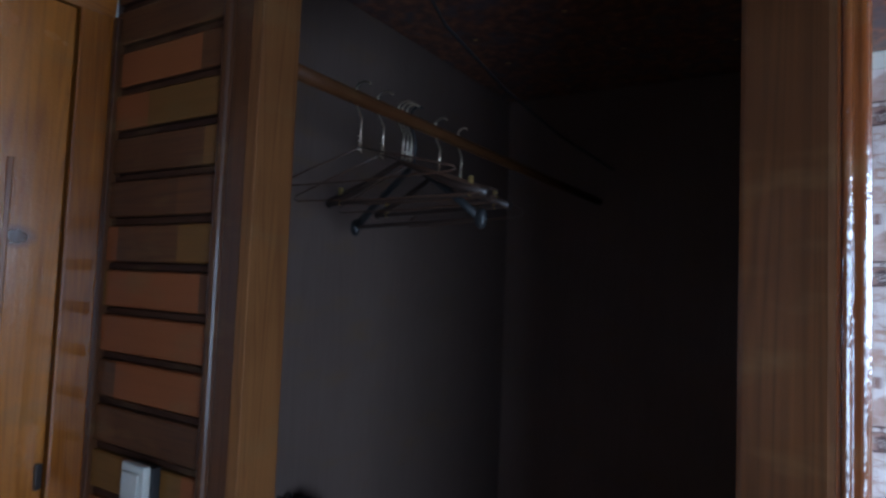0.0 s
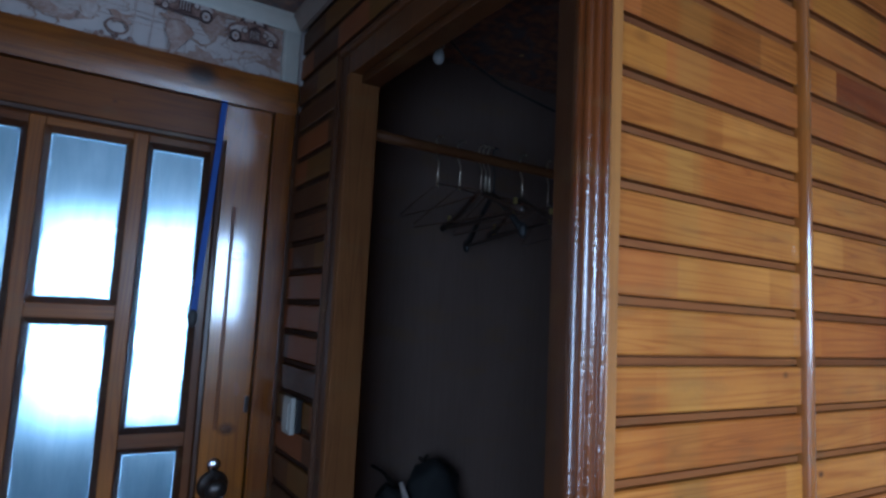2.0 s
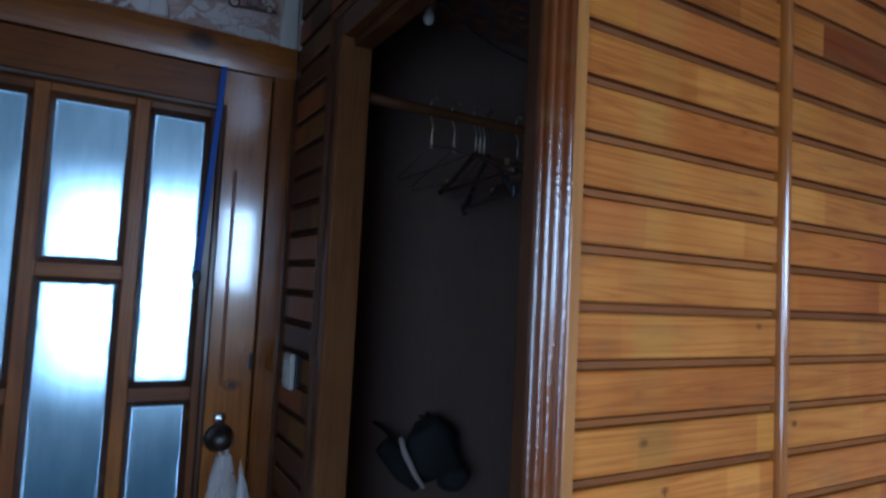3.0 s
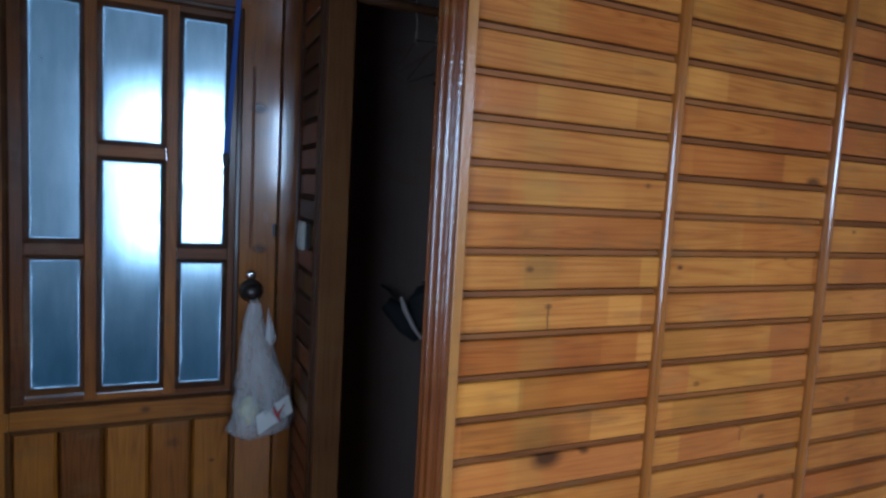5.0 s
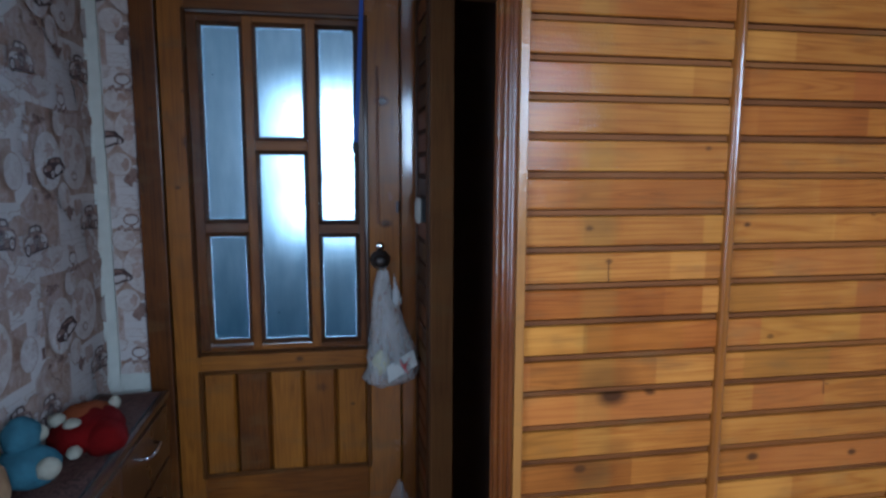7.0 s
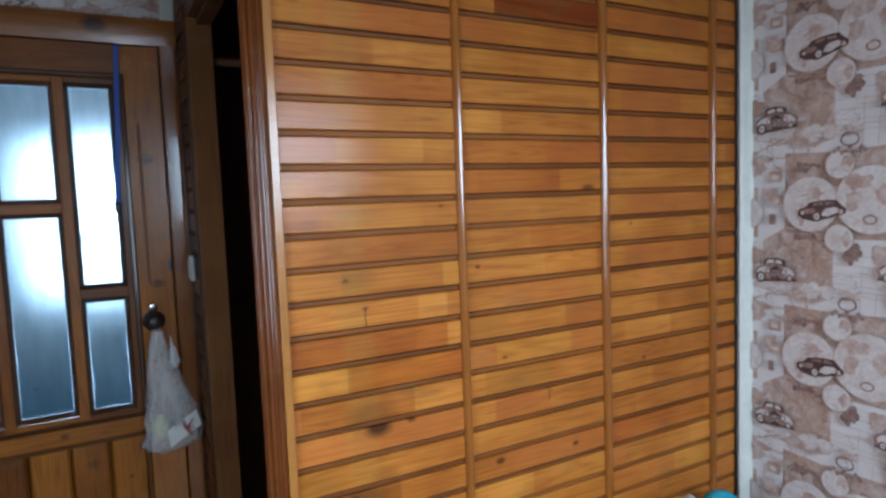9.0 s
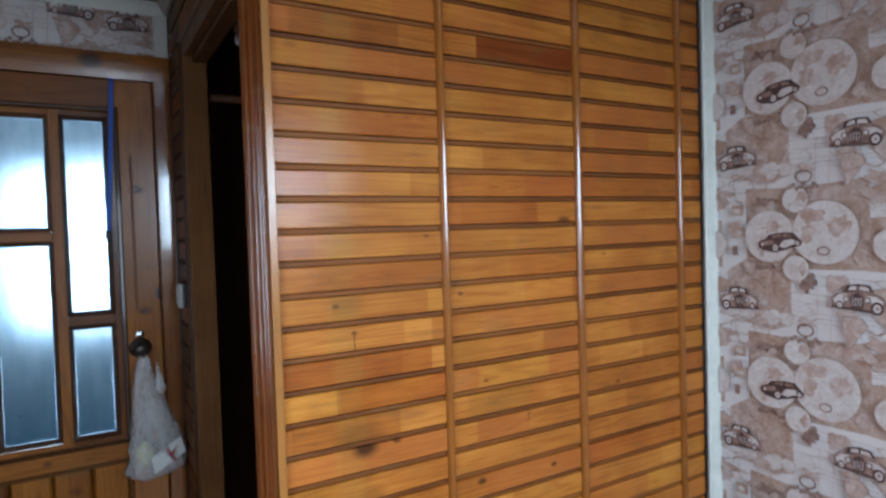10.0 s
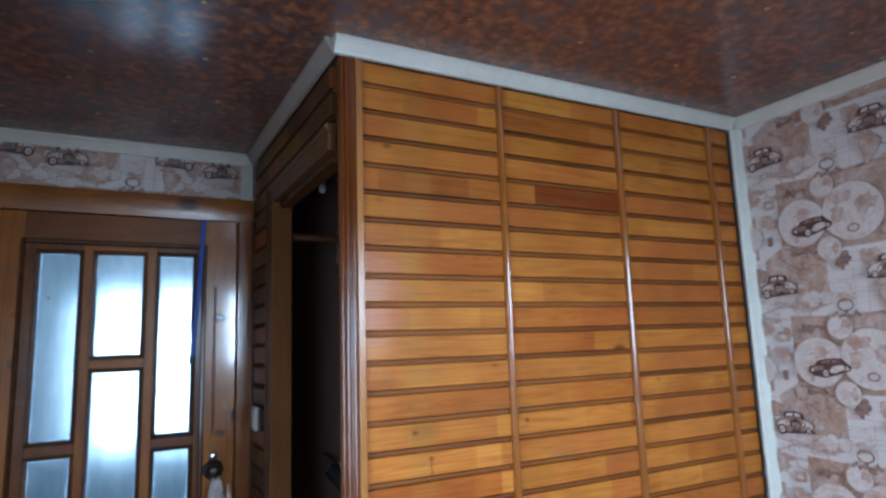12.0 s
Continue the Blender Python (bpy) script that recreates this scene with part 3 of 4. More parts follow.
def doorway_casing():
    top = empty("doorway_casing", "varnished pine casing round the open closet doorway, recess shade in its colour", "door casing", kind="structure")
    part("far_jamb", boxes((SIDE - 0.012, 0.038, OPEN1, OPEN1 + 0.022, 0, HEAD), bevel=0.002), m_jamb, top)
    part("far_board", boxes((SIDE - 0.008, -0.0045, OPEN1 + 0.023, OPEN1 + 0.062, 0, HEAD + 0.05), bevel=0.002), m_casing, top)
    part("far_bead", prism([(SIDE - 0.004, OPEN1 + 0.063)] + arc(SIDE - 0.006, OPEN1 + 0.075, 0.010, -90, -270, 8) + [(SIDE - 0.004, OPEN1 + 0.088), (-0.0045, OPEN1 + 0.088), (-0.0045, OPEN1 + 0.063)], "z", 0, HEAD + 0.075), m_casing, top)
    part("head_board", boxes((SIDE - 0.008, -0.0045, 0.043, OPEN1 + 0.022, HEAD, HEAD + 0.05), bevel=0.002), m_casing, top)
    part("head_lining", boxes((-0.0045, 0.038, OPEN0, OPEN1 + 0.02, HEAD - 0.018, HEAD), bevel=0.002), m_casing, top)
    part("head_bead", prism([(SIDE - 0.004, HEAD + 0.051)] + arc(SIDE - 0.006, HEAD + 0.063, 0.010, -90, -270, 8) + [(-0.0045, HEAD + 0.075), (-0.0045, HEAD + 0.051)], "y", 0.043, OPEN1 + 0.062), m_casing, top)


doorway_casing()
# the recess's shade is in the colour of these boards
side_panelling = empty("side_panelling", "varnished pine boards beside the closet doorway, recess shade in their colour", "panelling", kind="structure")

# ---- entrance door ----
LEAF = 1.062     # front face of the door leaf
PANES = ((-0.740, -0.622, 1.192, 1.834), (-0.740, -0.622, 0.765, 1.131), (-0.565, -0.416, 1.472, 1.835), (-0.565, -0.416, 0.760, 1.413),
         (-0.358, -0.243, 1.183, 1.836), (-0.358, -0.243, 0.755, 1.122))


def entrance_frame():
    top = empty("door_frame", "varnished pine frame of the entrance door", "door frame", kind="structure")
    y0 = NORTH - 0.034
    part("frame_jamb", boxes((DX0, -0.880, y0, NORTH + 0.15, 0, 1.985), bevel=0.004), m_door, top)
    part("frame_jamb", prism([(-0.079, NORTH - 0.001), (-0.079, y0), (-0.076, y0 - 0.0022), (SIDE - 0.005, y0 - 0.0048), (SIDE - 0.002, y0 - 0.002), (SIDE - 0.002, NORTH - 0.001)], "z", 0, 1.985), m_stile, top)
    z0, z1 = 1.9855, DTOP
    face = [(y0 + 0.003 - 0.0050 * math.sin(math.pi * k / 16), z0 + (z1 - z0) * k / 16) for k in range(17)]
    smooth(part("frame_head", prism([(NORTH - 0.001, z0)] + face + [(NORTH - 0.001, z1)], "x", DX0, SIDE - 0.002), m_gloss_rail, top), False)
    part("frame_head_liner", boxes((DX0, DX1, NORTH, NORTH + 0.15, 2.0, DTOP)), m_rail, top)
    part("frame_jamb_liner", boxes((-0.079, DX1, NORTH, NORTH + 0.15, 0, 1.985)), m_door, top)


entrance_frame()


def door_stop():
    y0 = LEAF + 0.041
    structure("door_stop", boxes((-0.895, -0.858, y0, NORTH + 0.06, 0, 2.0), (-0.100, -0.0795, y0, NORTH + 0.06, 0, 2.0), (-0.858, -0.100, y0, NORTH + 0.06, 1.965, 2.0), (-0.858, -0.100, y0, NORTH + 0.06, 0, 0.02)), m_door, "dark rebate behind the entrance door", "door stop")


door_stop()


def glazing_bead(top, x0, x1, z0, z1):
    """Four slim sloping beads round a pane."""
    w, y = 0.013, LEAF
    bm = bmesh.new()
    for a, b, flip in ((x0, x0 - w, 1), (x1, x1 + w, 1)):
        prism([(a, y + 0.014), (b, y - 0.003), (b, y + 0.016), (a, y + 0.018)], "z", z0 - w, z1 + w, bm)
    for a, b in ((z0, z0 - w), (z1, z1 + w)):
        prism([(y + 0.0142, a), (y - 0.0032, b), (y + 0.016, b), (y + 0.018, a)], "x", x0 - w, x1 + w, bm)
    return part("glazing_bead", bm, m_bead, top)


def entrance_door():
    top = empty("door_1", "closed varnished pine entrance door with seven-part frosted glazing", "door", kind="structure")
    y0, y1 = LEAF, LEAF + 0.040
    L, R, TOP = -0.873, -0.085, 1.980
    part("stile", boxes((L, -0.790, y0, y1, 0.01, TOP), bevel=0.002), m_door, top)
    part("stile", prism([(-0.205, y1), (-0.205, y0 + 0.004), (-0.203, y0 + 0.0025), (R - 0.002, y0 - 0.0052), (R, y0 - 0.004), (R, y1)], "z", 0.01, TOP), m_stile, top, "glossy slightly warped lock stile")
    part("top_rail", boxes((-0.7895, -0.2055, y0, y1, 1.868, TOP), bevel=0.002), m_rail, top)
    part("lock_rail", boxes((-0.7895, -0.2055, y0, y1, 0.645, 0.725), bevel=0.002), m_rail, top)
    part("bottom_rail", boxes((-0.7895, -0.2055, y0, y1, 0.01, 0.262), bevel=0.002), m_rail, top)
    my = y0 + 0.003
    part("muntin", boxes((-0.609, -0.578, my, y1, 0.7255, 1.8675), bevel=0.002), m_door, top)
    part("muntin", boxes((-0.403, -0.371, my, y1, 0.7255, 1.8675), bevel=0.002), m_door, top)
    part("edge_muntin", boxes((-0.7895, -0.753, my, y1, 0.7255, 1.8675), bevel=0.002), m_door, top)
    part("edge_muntin", boxes((-0.230, -0.2055, my, y1, 0.7255, 1.8675), bevel=0.002), m_door, top)
    for x0, x1, za, zb in ((-0.7525, -0.6095, 1.144, 1.179), (-0.5775, -0.4035, 1.426, 1.459), (-0.3705, -0.2305, 1.135, 1.170)):
        part("cross_bar", boxes((x0, x1, my, y1, za, zb), bevel=0.002), m_rail, top)
    for x0, x1 in ((-0.7525, -0.6095), (-0.5775, -0.4035), (-0.3705, -0.2305)):
        part("glazing_rail", boxes((x0, x1, my, y1, 1.848, 1.8675), bevel=0.002), m_rail, top)
        part("glazing_rail", boxes((x0, x1, my, y1, 0.7255, 0.742), bevel=0.002), m_rail, top)
    for x0, x1, z0, z1 in PANES:
        glazing_bead(top, x0, x1, z0, z1)
        bm = bmesh.new()
        rng = random.Random(int(1000 * (x1 + z1)))
        for a0, a1, fixed, upright, inward in ((z0, z1, x0, True, 1), (z0, z1, x1, True, -1), (x0, x1, z0, False, 1), (x0, x1, z1, False, -1)):
            n = max(6, int((a1 - a0) / 0.012))
            edge = [a0 + (a1 - a0) * k / n for k in range(n + 1)]
            wide = [0.0018 + 0.0055 * rng.random() ** 2 for _ in edge]
            for k in range(n):
                q = ((edge[k], fixed), (edge[k + 1], fixed), (edge[k + 1], fixed + inward * wide[k + 1]), (edge[k], fixed + inward * wide[k]))
                bm.faces.new([bm.verts.new((b, y0 + 0.0192, a) if upright else (a, y0 + 0.0192, b)) for a, b in q])
        part("putty_edge", bm, m_putty, top)
        pane = part("pane", boxes((x0 - 0.008, x1 + 0.008, y0 + 0.020, y0 + 0.024, z0 - 0.008, z1 + 0.008)), m_glass, top, "frosted glass pane")
        pane.visible_shadow = False
    # raised moulding round the glazed field and the lower panel
    for z0, z1 in ((0.708, 1.885), (0.255, 0.655)):
        x0, x1, w = -0.800, -0.195, 0.016
        bm = bmesh.new()
        for a, b in ((x0, x0 + w), (x1 - w, x1)):
            prism([(a, y0 - 0.0004), (a + 0.003, y0 - 0.007), (b - 0.005, y0 - 0.009), (b, y0 - 0.003), (b, y0 - 0.0004)], "z", z0, z1, bm)
        for a, b in ((z0, z0 + w), (z1 - w, z1)):
            prism([(y0 - 0.0006, a), (y0 - 0.0072, a + 0.003), (y0 - 0.0092, b - 0.005), (y0 - 0.0032, b), (y0 - 0.0006, b)], "x", x0 + w, x1 - w, bm)
        part("raised_moulding", bm, m_bead, top)
    xs = (-0.7890, -0.676, -0.560, -0.440, -0.322, -0.206)
    for a, b in zip(xs, xs[1:]):
        part("panel_board", prism([(a + 0.002, y0 + 0.020), (a + 0.010, y0 + 0.008), (b - 0.010, y0 + 0.008), (b - 0.002, y0 + 0.020), (b - 0.002, y1), (a + 0.002, y1)], "z", 0.2625, 0.6445), m_door, top)
    part("panel_backing", boxes((-0.7892, -0.2058, y1, y1 + 0.004, 0.2, 0.70)), m_door, top)
    # stile mouldings beside the glazing
    part("stile_moulding", prism([(-0.168, y0 + 0.0020), (-0.165, y0 - 0.0014), (-0.159, y0 - 0.0020), (-0.155, y0 + 0.0010)], "z", 1.17, 1.72), m_door, top)
    knob = part("door_knob", lathe(bmesh.new(), (-0.157, y0, 1.040), ((0.034, 0.0), (0.036, -0.006), (0.030, -0.011), (0.014, -0.014), (0.011, -0.028), (0.020, -0.034), (0.025, -0.046), (0.020, -0.056), (0.004, -0.059)), "y"), m_iron, top, "dark bronze round door knob")
    smooth(knob)
    smooth(part("lock_cylinder", lathe(bmesh.new(), (-0.157, y0, 1.088), ((0.016, 0.0), (0.016, -0.005), (0.010, -0.009), (0.003, -0.010)), "y"), m_chrome, top, "chrome lock cylinder"))
    part("latch_plate", boxes((-0.098, -0.088, y0 - 0.012, y0 - 0.0005, 1.21, 1.25), bevel=0.002), m_iron, top)


entrance_door()

# ---- things by the door ----
def strap():
    top = empty("blue_strap", "blue woven strap hung over the entrance door", "strap")
    bm = bmesh.new()
    pts = [(-0.210, 1.978), (-0.216, 1.85), (-0.224, 1.70), (-0.233, 1.55), (-0.238, 1.455)]
    for (xa, za), (xb, zb) in zip(pts, pts[1:]):
        y = LEAF - 0.013
        prism([(xa - 0.007, za), (xa + 0.007, za), (xb + 0.007, zb), (xb - 0.007, zb)], "y", y - 0.0012, y + 0.0012, bm)
    part("webbing", bm, m_blue, top)
    part("over_top", boxes((-0.217, -0.203, LEAF - 0.0145, LEAF + 0.03, 1.9805, 1.983)), m_blue, top)
    part("end_toggle", smoothed(blob(bmesh.new(), (-0.240, LEAF - 0.016, 1.437), (0.011, 0.006, 0.022), 0.15, 3)), m_black, top)


def smoothed(bm):
    for f in bm.faces:
        f.smooth = True
    return bm


strap()


def bag_shell(cx, cy, rows, seed, lean=0.0):
    """A hanging thin bag: rows of height, half width, half depth, shift in x."""
    bm = bmesh.new()
    n, rings = 28, []
    for z, a, b, s in rows:
        ring = []
        for k in range(n):
            t = 2 * math.pi * k / n
            w = 1 + 0.20 * noise.noise(Vector((math.cos(t) * 2.4, math.sin(t) * 2.4, z * 12 + seed))) + 0.09 * math.sin(5 * t + z * 30) + 0.05 * math.sin(9 * t - z * 60)
            ring.append(bm.verts.new((cx + s + a * w * math.cos(t), cy + b * w * math.sin(t), z + 0.008 * noise.noise(Vector((t, z * 5, seed))))))
        rings.append(ring)
    for u, v in zip(rings, rings[1:]):
        for k in range(n):
            bm.faces.new((u[k], u[(k + 1) % n], v[(k + 1) % n], v[k]))
    bm.faces.new(rings[-1])
    return smoothed(bm)


def shopping_bag():
    top = empty("plastic_bag", "translucent white plastic carrier bag hung on the door knob", "bag")
    cx, cy = -0.132, LEAF - 0.062
    rows = ((1.010, 0.018, 0.014, -0.020), (0.960, 0.028, 0.020, -0.022), (0.900, 0.042, 0.026, -0.016), (0.830, 0.056, 0.034, -0.006), (0.760, 0.070, 0.042, 0.004), (0.705, 0.084, 0.046, 0.010),
            (0.655, 0.092, 0.046, 0.012), (0.618, 0.090, 0.042, 0.006), (0.597, 0.060, 0.028, -0.012), (0.585, 0.020, 0.012, -0.020))
    part("bag_film", bag_shell(cx, cy, rows, 2.0), m_film, top)
    part("handle_loop", tube(bmesh.new(), [(cx - 0.026, cy, 1.00), (cx - 0.030, cy + 0.018, 1.030), (cx - 0.024, cy + 0.022, 1.064), (cx - 0.014, cy + 0.018, 1.030), (cx - 0.010, cy, 1.00)], [0.006, 0.004, 0.003, 0.004, 0.006]), m_film, top)
    bm = bmesh.new()
    ear = [bm.verts.new(p) for p in ((cx + 0.012, cy - 0.02, 0.90), (cx + 0.018, cy - 0.005, 1.000), (cx + 0.045, cy - 0.02, 0.90), (cx + 0.030, cy - 0.03, 0.88))]
    bm.faces.new((ear[0], ear[1], ear[3]))
    bm.faces.new((ear[3], ear[1], ear[2]))
    bm.faces.new((ear[0], ear[1], ear[2]))
    part("torn_handle", bm, m_film, top)
    bm = bmesh.new()
    corners = ((cx - 0.014, 0.672), (cx + 0.082, 0.728), (cx + 0.098, 0.672), (cx - 0.006, 0.614))
    front = [bm.verts.new((x, cy - 0.050 + 0.012 * abs(x - cx) / 0.09, z)) for x, z in corners]
    back = [bm.verts.new((x, cy - 0.047 + 0.012 * abs(x - cx) / 0.09, z)) for x, z in corners]
    bm.faces.new(front)
    bm.faces.new(back[::-1])
    for k in range(4):
        bm.faces.new((front[k], front[(k + 1) % 4], back[(k + 1) % 4], back[k]))
    paper = part("printed_label", bm, m_plastic, top, "white printed label")
    ink, y = bmesh.new(), cy - 0.0525
    tube(ink, [(cx + 0.034, y, 0.700), (cx + 0.044, y, 0.676), (cx + 0.060, y + 0.001, 0.650)], [0.002, 0.004, 0.002], 6)
    tube(ink, [(cx + 0.068, y + 0.002, 0.702), (cx + 0.054, y, 0.680), (cx + 0.050, y, 0.664)], [0.002, 0.0035, 0.002], 6)
    part("red_mark", ink, plain("red_print", (0.40, 0.03, 0.035), 0.5), paper)
    part("contents", blob(bmesh.new(), (cx - 0.030, cy, 0.672), (0.030, 0.026, 0.046), 0.2, 5), plain("pale_yellow_wrapping", (0.52, 0.48, 0.26), 0.5), top, "pale yellow packet inside")


shopping_bag()


def floor_bag():
    top = empty("clear_bag", "clear plastic bag standing by the door", "bag")
    cx, cy = -0.100, 0.985
    part("bag_film", bag_shell(cx, cy, ((0.215, 0.012, 0.010, 0.0), (0.195, 0.018, 0.014, 0.0), (0.16, 0.036, 0.026, 0.0), (0.10, 0.046, 0.034, 0.0), (0.03, 0.046, 0.034, 0.0), (0.004, 0.042, 0.03, 0.0)), 5.0), m_clear, top)
    part("twist_tie", tube(bmesh.new(), [(cx, cy, 0.195), (cx + 0.002, cy, 0.217), (cx - 0.004, cy, 0.230)], 0.008), m_clear, top)


floor_bag()


def light_switch():
    top = empty("light_switch", "white surface-mounted light switch on dark boards", "switch")
    part("back_box", boxes((SIDE - 0.014, SIDE - 0.0005, 0.850, 0.922, 1.192, 1.267), bevel=0.002), m_black, top, "dark brown back box")
    part("plate", boxes((SIDE - 0.027, SIDE - 0.0145, 0.852, 0.910, 1.188, 1.271), bevel=0.004), m_switch, top)
    part("rocker", boxes((SIDE - 0.031, SIDE - 0.0272, 0.862, 0.900, 1.200, 1.259), bevel=0.002), m_switch, top)


light_switch()

# ---- things in the closet ----
RAIL_Y, RAIL_Z = 0.700, 1.868


m_rod = wood("brown_rail_pine", ((0.0, (0.024, 0.008, 0.003)), (0.5, (0.056, 0.021, 0.007)), (1.0, (0.085, 0.036, 0.012))), "x", rough=(0.5, 0.65), coat=0.0, spec=0.15, scatter=False)


def closet_rail():
    top = empty("closet_rail", "wooden hanging rail across the closet", "rail")
    part("bar", smoothed(tube(bmesh.new(), [(0.040 + (EAST - 0.0522) * k / 12, RAIL_Y + 0.001 * math.sin(k * 1.7), RAIL_Z - 0.0015 * math.sin(k * math.pi / 12)) for k in range(13)], 0.0125, 14)), m_rod, top)
    part("end_bracket", boxes((0.0345, 0.0395, RAIL_Y - 0.02, RAIL_Y + 0.03, RAIL_Z - 0.05, RAIL_Z + 0.03), bevel=0.002), m_casing, top)


closet_rail()
m_wirebrown = plain("brown_coated_wire", (0.055, 0.028, 0.016), 0.45)
m_hangwood = plain("dark_hanger_plastic", (0.030, 0.018, 0.013), 0.4)


def hook_points(x, y, z, tall):
    pts = []
    for k in range(9):
        t = radians(-40 + 200 * k / 8)
        pts.append((x, y + 0.017 * math.cos(t) - 0.004, z + 0.0245 + 0.010 * math.sin(t) - 0.004))
    return pts[::-1] + [(x, y + 0.010, z - 0.010), (x, y - 0.004, z - 0.035), (x, y - 0.002, z - tall)]


def wire_hanger(x, turn, drop, half, mat=None, thick=0.0017):
    """A coat hanger across the rail: hook, twisted neck, shoulders and bar, turned a little about its hook."""
    top = empty("coat_hanger", "thin wire coat hanger with a bright hook on the rail", "coat hanger", "coat hangers on the rail")
    neck = 0.085
    m = mat or m_wirebrown
    part("hook", smoothed(tube(bmesh.new(), hook_points(0, 0, 0, neck), 0.0019)), m_steel, top, "bare bright wire hook")
    coil = [(0.0035 * math.cos(k * 1.3), -0.002 + 0.0035 * math.sin(k * 1.3), -0.062 - 0.0016 * k) for k in range(20)]
    part("twisted_neck", smoothed(tube(bmesh.new(), coil, 0.0014, 6)), m_steel, top)
    pts = [(0, -0.002, -neck), (0, -half * 0.5, -neck - drop * 0.42), (0, -half, -neck - drop * 0.86), (0, -half - 0.006, -neck - drop * 0.95), (0, -half + 0.006, -neck - drop),
           (0, 0, -neck - drop - 0.003), (0, half - 0.006, -neck - drop), (0, half + 0.006, -neck - drop * 0.95), (0, half, -neck - drop * 0.86), (0, half * 0.5, -neck - drop * 0.42), (0, -0.002, -neck)]
    part("shoulder_wire", smoothed(tube(bmesh.new(), pts, thick, 6)), m, top)
    top.matrix_world = pose(x, RAIL_Y, RAIL_Z, 0, 0, turn)
    return top


def clip_hanger(x, turn, drop, half, black=False):
    """A dark wooden hanger with a trouser bar and two bright clips."""
    top = empty("coat_hanger", "black coat hanger with thick end pads" if black else "dark wooden coat hanger with bright metal clips", "coat hanger", "coat hangers on the rail")
    part("hook", smoothed(tube(bmesh.new(), hook_points(0, 0, 0, 0.085), 0.0022)), m_black if black else m_steel, top)
    arm = [(0, -half, -0.085 - drop), (0, -half * 0.6, -0.110 - drop * 0.35), (0, 0, -0.085), (0, half * 0.6, -0.110 - drop * 0.35), (0, half, -0.085 - drop)]
    part("shoulder", smoothed(tube(bmesh.new(), arm, [0.009, 0.007, 0.006, 0.007, 0.009], 8)), m_black if black else m_hangwood, top)
    part("trouser_bar", tube(bmesh.new(), [(0, -half, -0.085 - drop), (0, half, -0.085 - drop)], 0.0045), m_hangwood, top)
    for s in (-1, 1):
        if black:
            part("end_pad", blob(bmesh.new(), (0, s * half, -0.085 - drop), (0.010, 0.013, 0.019), 0.1, 3, 2), m_black, top)
            continue
        part("clip", boxes((-0.0035, 0.0035, s * half * 0.82 - 0.004, s * half * 0.82 + 0.004, -0.085 - drop - 0.004, -0.085 - drop + 0.032), bevel=0.0015), m_gold, top, "small brass clip")
    top.matrix_world = pose(x, RAIL_Y, RAIL_Z, 0, 0, turn)
    return top


wire_hanger(0.215, -3.7, 0.055, 0.200)
wire_hanger(0.277, 1.9, 0.078, 0.200)
clip_hanger(0.340, -6, 0.072, 0.200)
wire_hanger(0.353, -2, 0.074, 0.202)
wire_hanger(0.366, -9, 0.086, 0.200)
clip_hanger(0.381, -15.2, 0.114, 0.187, True)
clip_hanger(0.470, -12, 0.080, 0.190)
wire_hanger(0.560, -22, 0.092, 0.200)


def closet_clutter():
    bagm = plain("black_fabric", (0.006, 0.006, 0.006), 0.85)
    top = empty("dark_jacket", "black folded jacket hanging at the closet back", "jacket")
    part("jacket_body", blob(bmesh.new(), (0.42, 0.985, 0.975), (0.085, 0.055, 0.090), 0.35, 4), bagm, top)
    part("jacket_hem", blob(bmesh.new(), (0.49, 0.975, 0.900), (0.050, 0.045, 0.045), 0.3, 9), bagm, top)
    part("wall_hook", tube(bmesh.new(), [(0.42, 1.062, 1.06), (0.42, 1.03, 1.055), (0.42, 1.02, 1.075)], 0.005), m_iron, top)
    top = empty("travel_pillow", "dark pillow roll with a pale strap", "pillow")
    part("roll", tube(bmesh.new(), [(0.262, 0.985, 1.005), (0.285, 0.975, 0.985), (0.33, 0.970, 0.925), (0.368, 0.970, 0.880)], [0.024, 0.032, 0.028, 0.012], 14), bagm, top)
    part("pale_strap", tube(bmesh.new(), [(0.300, 0.945, 1.030), (0.312, 0.938, 0.990), (0.345, 0.935, 0.930), (0.376, 0.940, 0.890)], [0.006, 0.009, 0.008, 0.006], 8), plain("pale_strap", (0.33, 0.27, 0.24), 0.6), top)
    part("hang_loop", tube(bmesh.new(), [(0.270, 1.062, 1.050), (0.275, 1.00, 1.045), (0.290, 0.965, 1.020)], 0.005), m_iron, top)
    lamp = empty("closet_lamp", "bare bulb in a white socket under the closet ceiling", "lamp")
    c = (0.110, 0.545, 0.0)
    part("socket", smoothed(lathe(bmesh.new(), c, ((0.012, 2.036), (0.013, 2.060), (0.010, 2.076), (0.005, 2.090)))), m_plastic, lamp)
    part("bulb", smoothed(lathe(bmesh.new(), c, ((0.002, 1.998), (0.008, 2.001), (0.012, 2.009), (0.012, 2.018), (0.009, 2.029), (0.008, 2.0355)))), plain("unlit_bulb", (0.45, 0.45, 0.44), 0.2, 0.03), lamp)
    part("cord", tube(bmesh.new(), [(0.110, 0.545, 2.09), (0.112, 0.546, 2.18), (0.110, 0.545, CEIL - 0.001)], 0.004), m_plastic, lamp)


closet_clutter()


def hanging_cable():
    top = empty("cable", "black cable sagging across the closet", "cable")
    pts = [(0.122, 0.555, 2.075), (0.20, 0.575, 2.045), (0.32, 0.60, 2.02), (0.6, 0.62, 1.99), (1.0, 0.64, 1.975), (1.5345, 0.65, 1.98)]
    part("lead", smoothed(tube(bmesh.new(), pts, 0.0035, 6)), m_black, top)


hanging_cable()

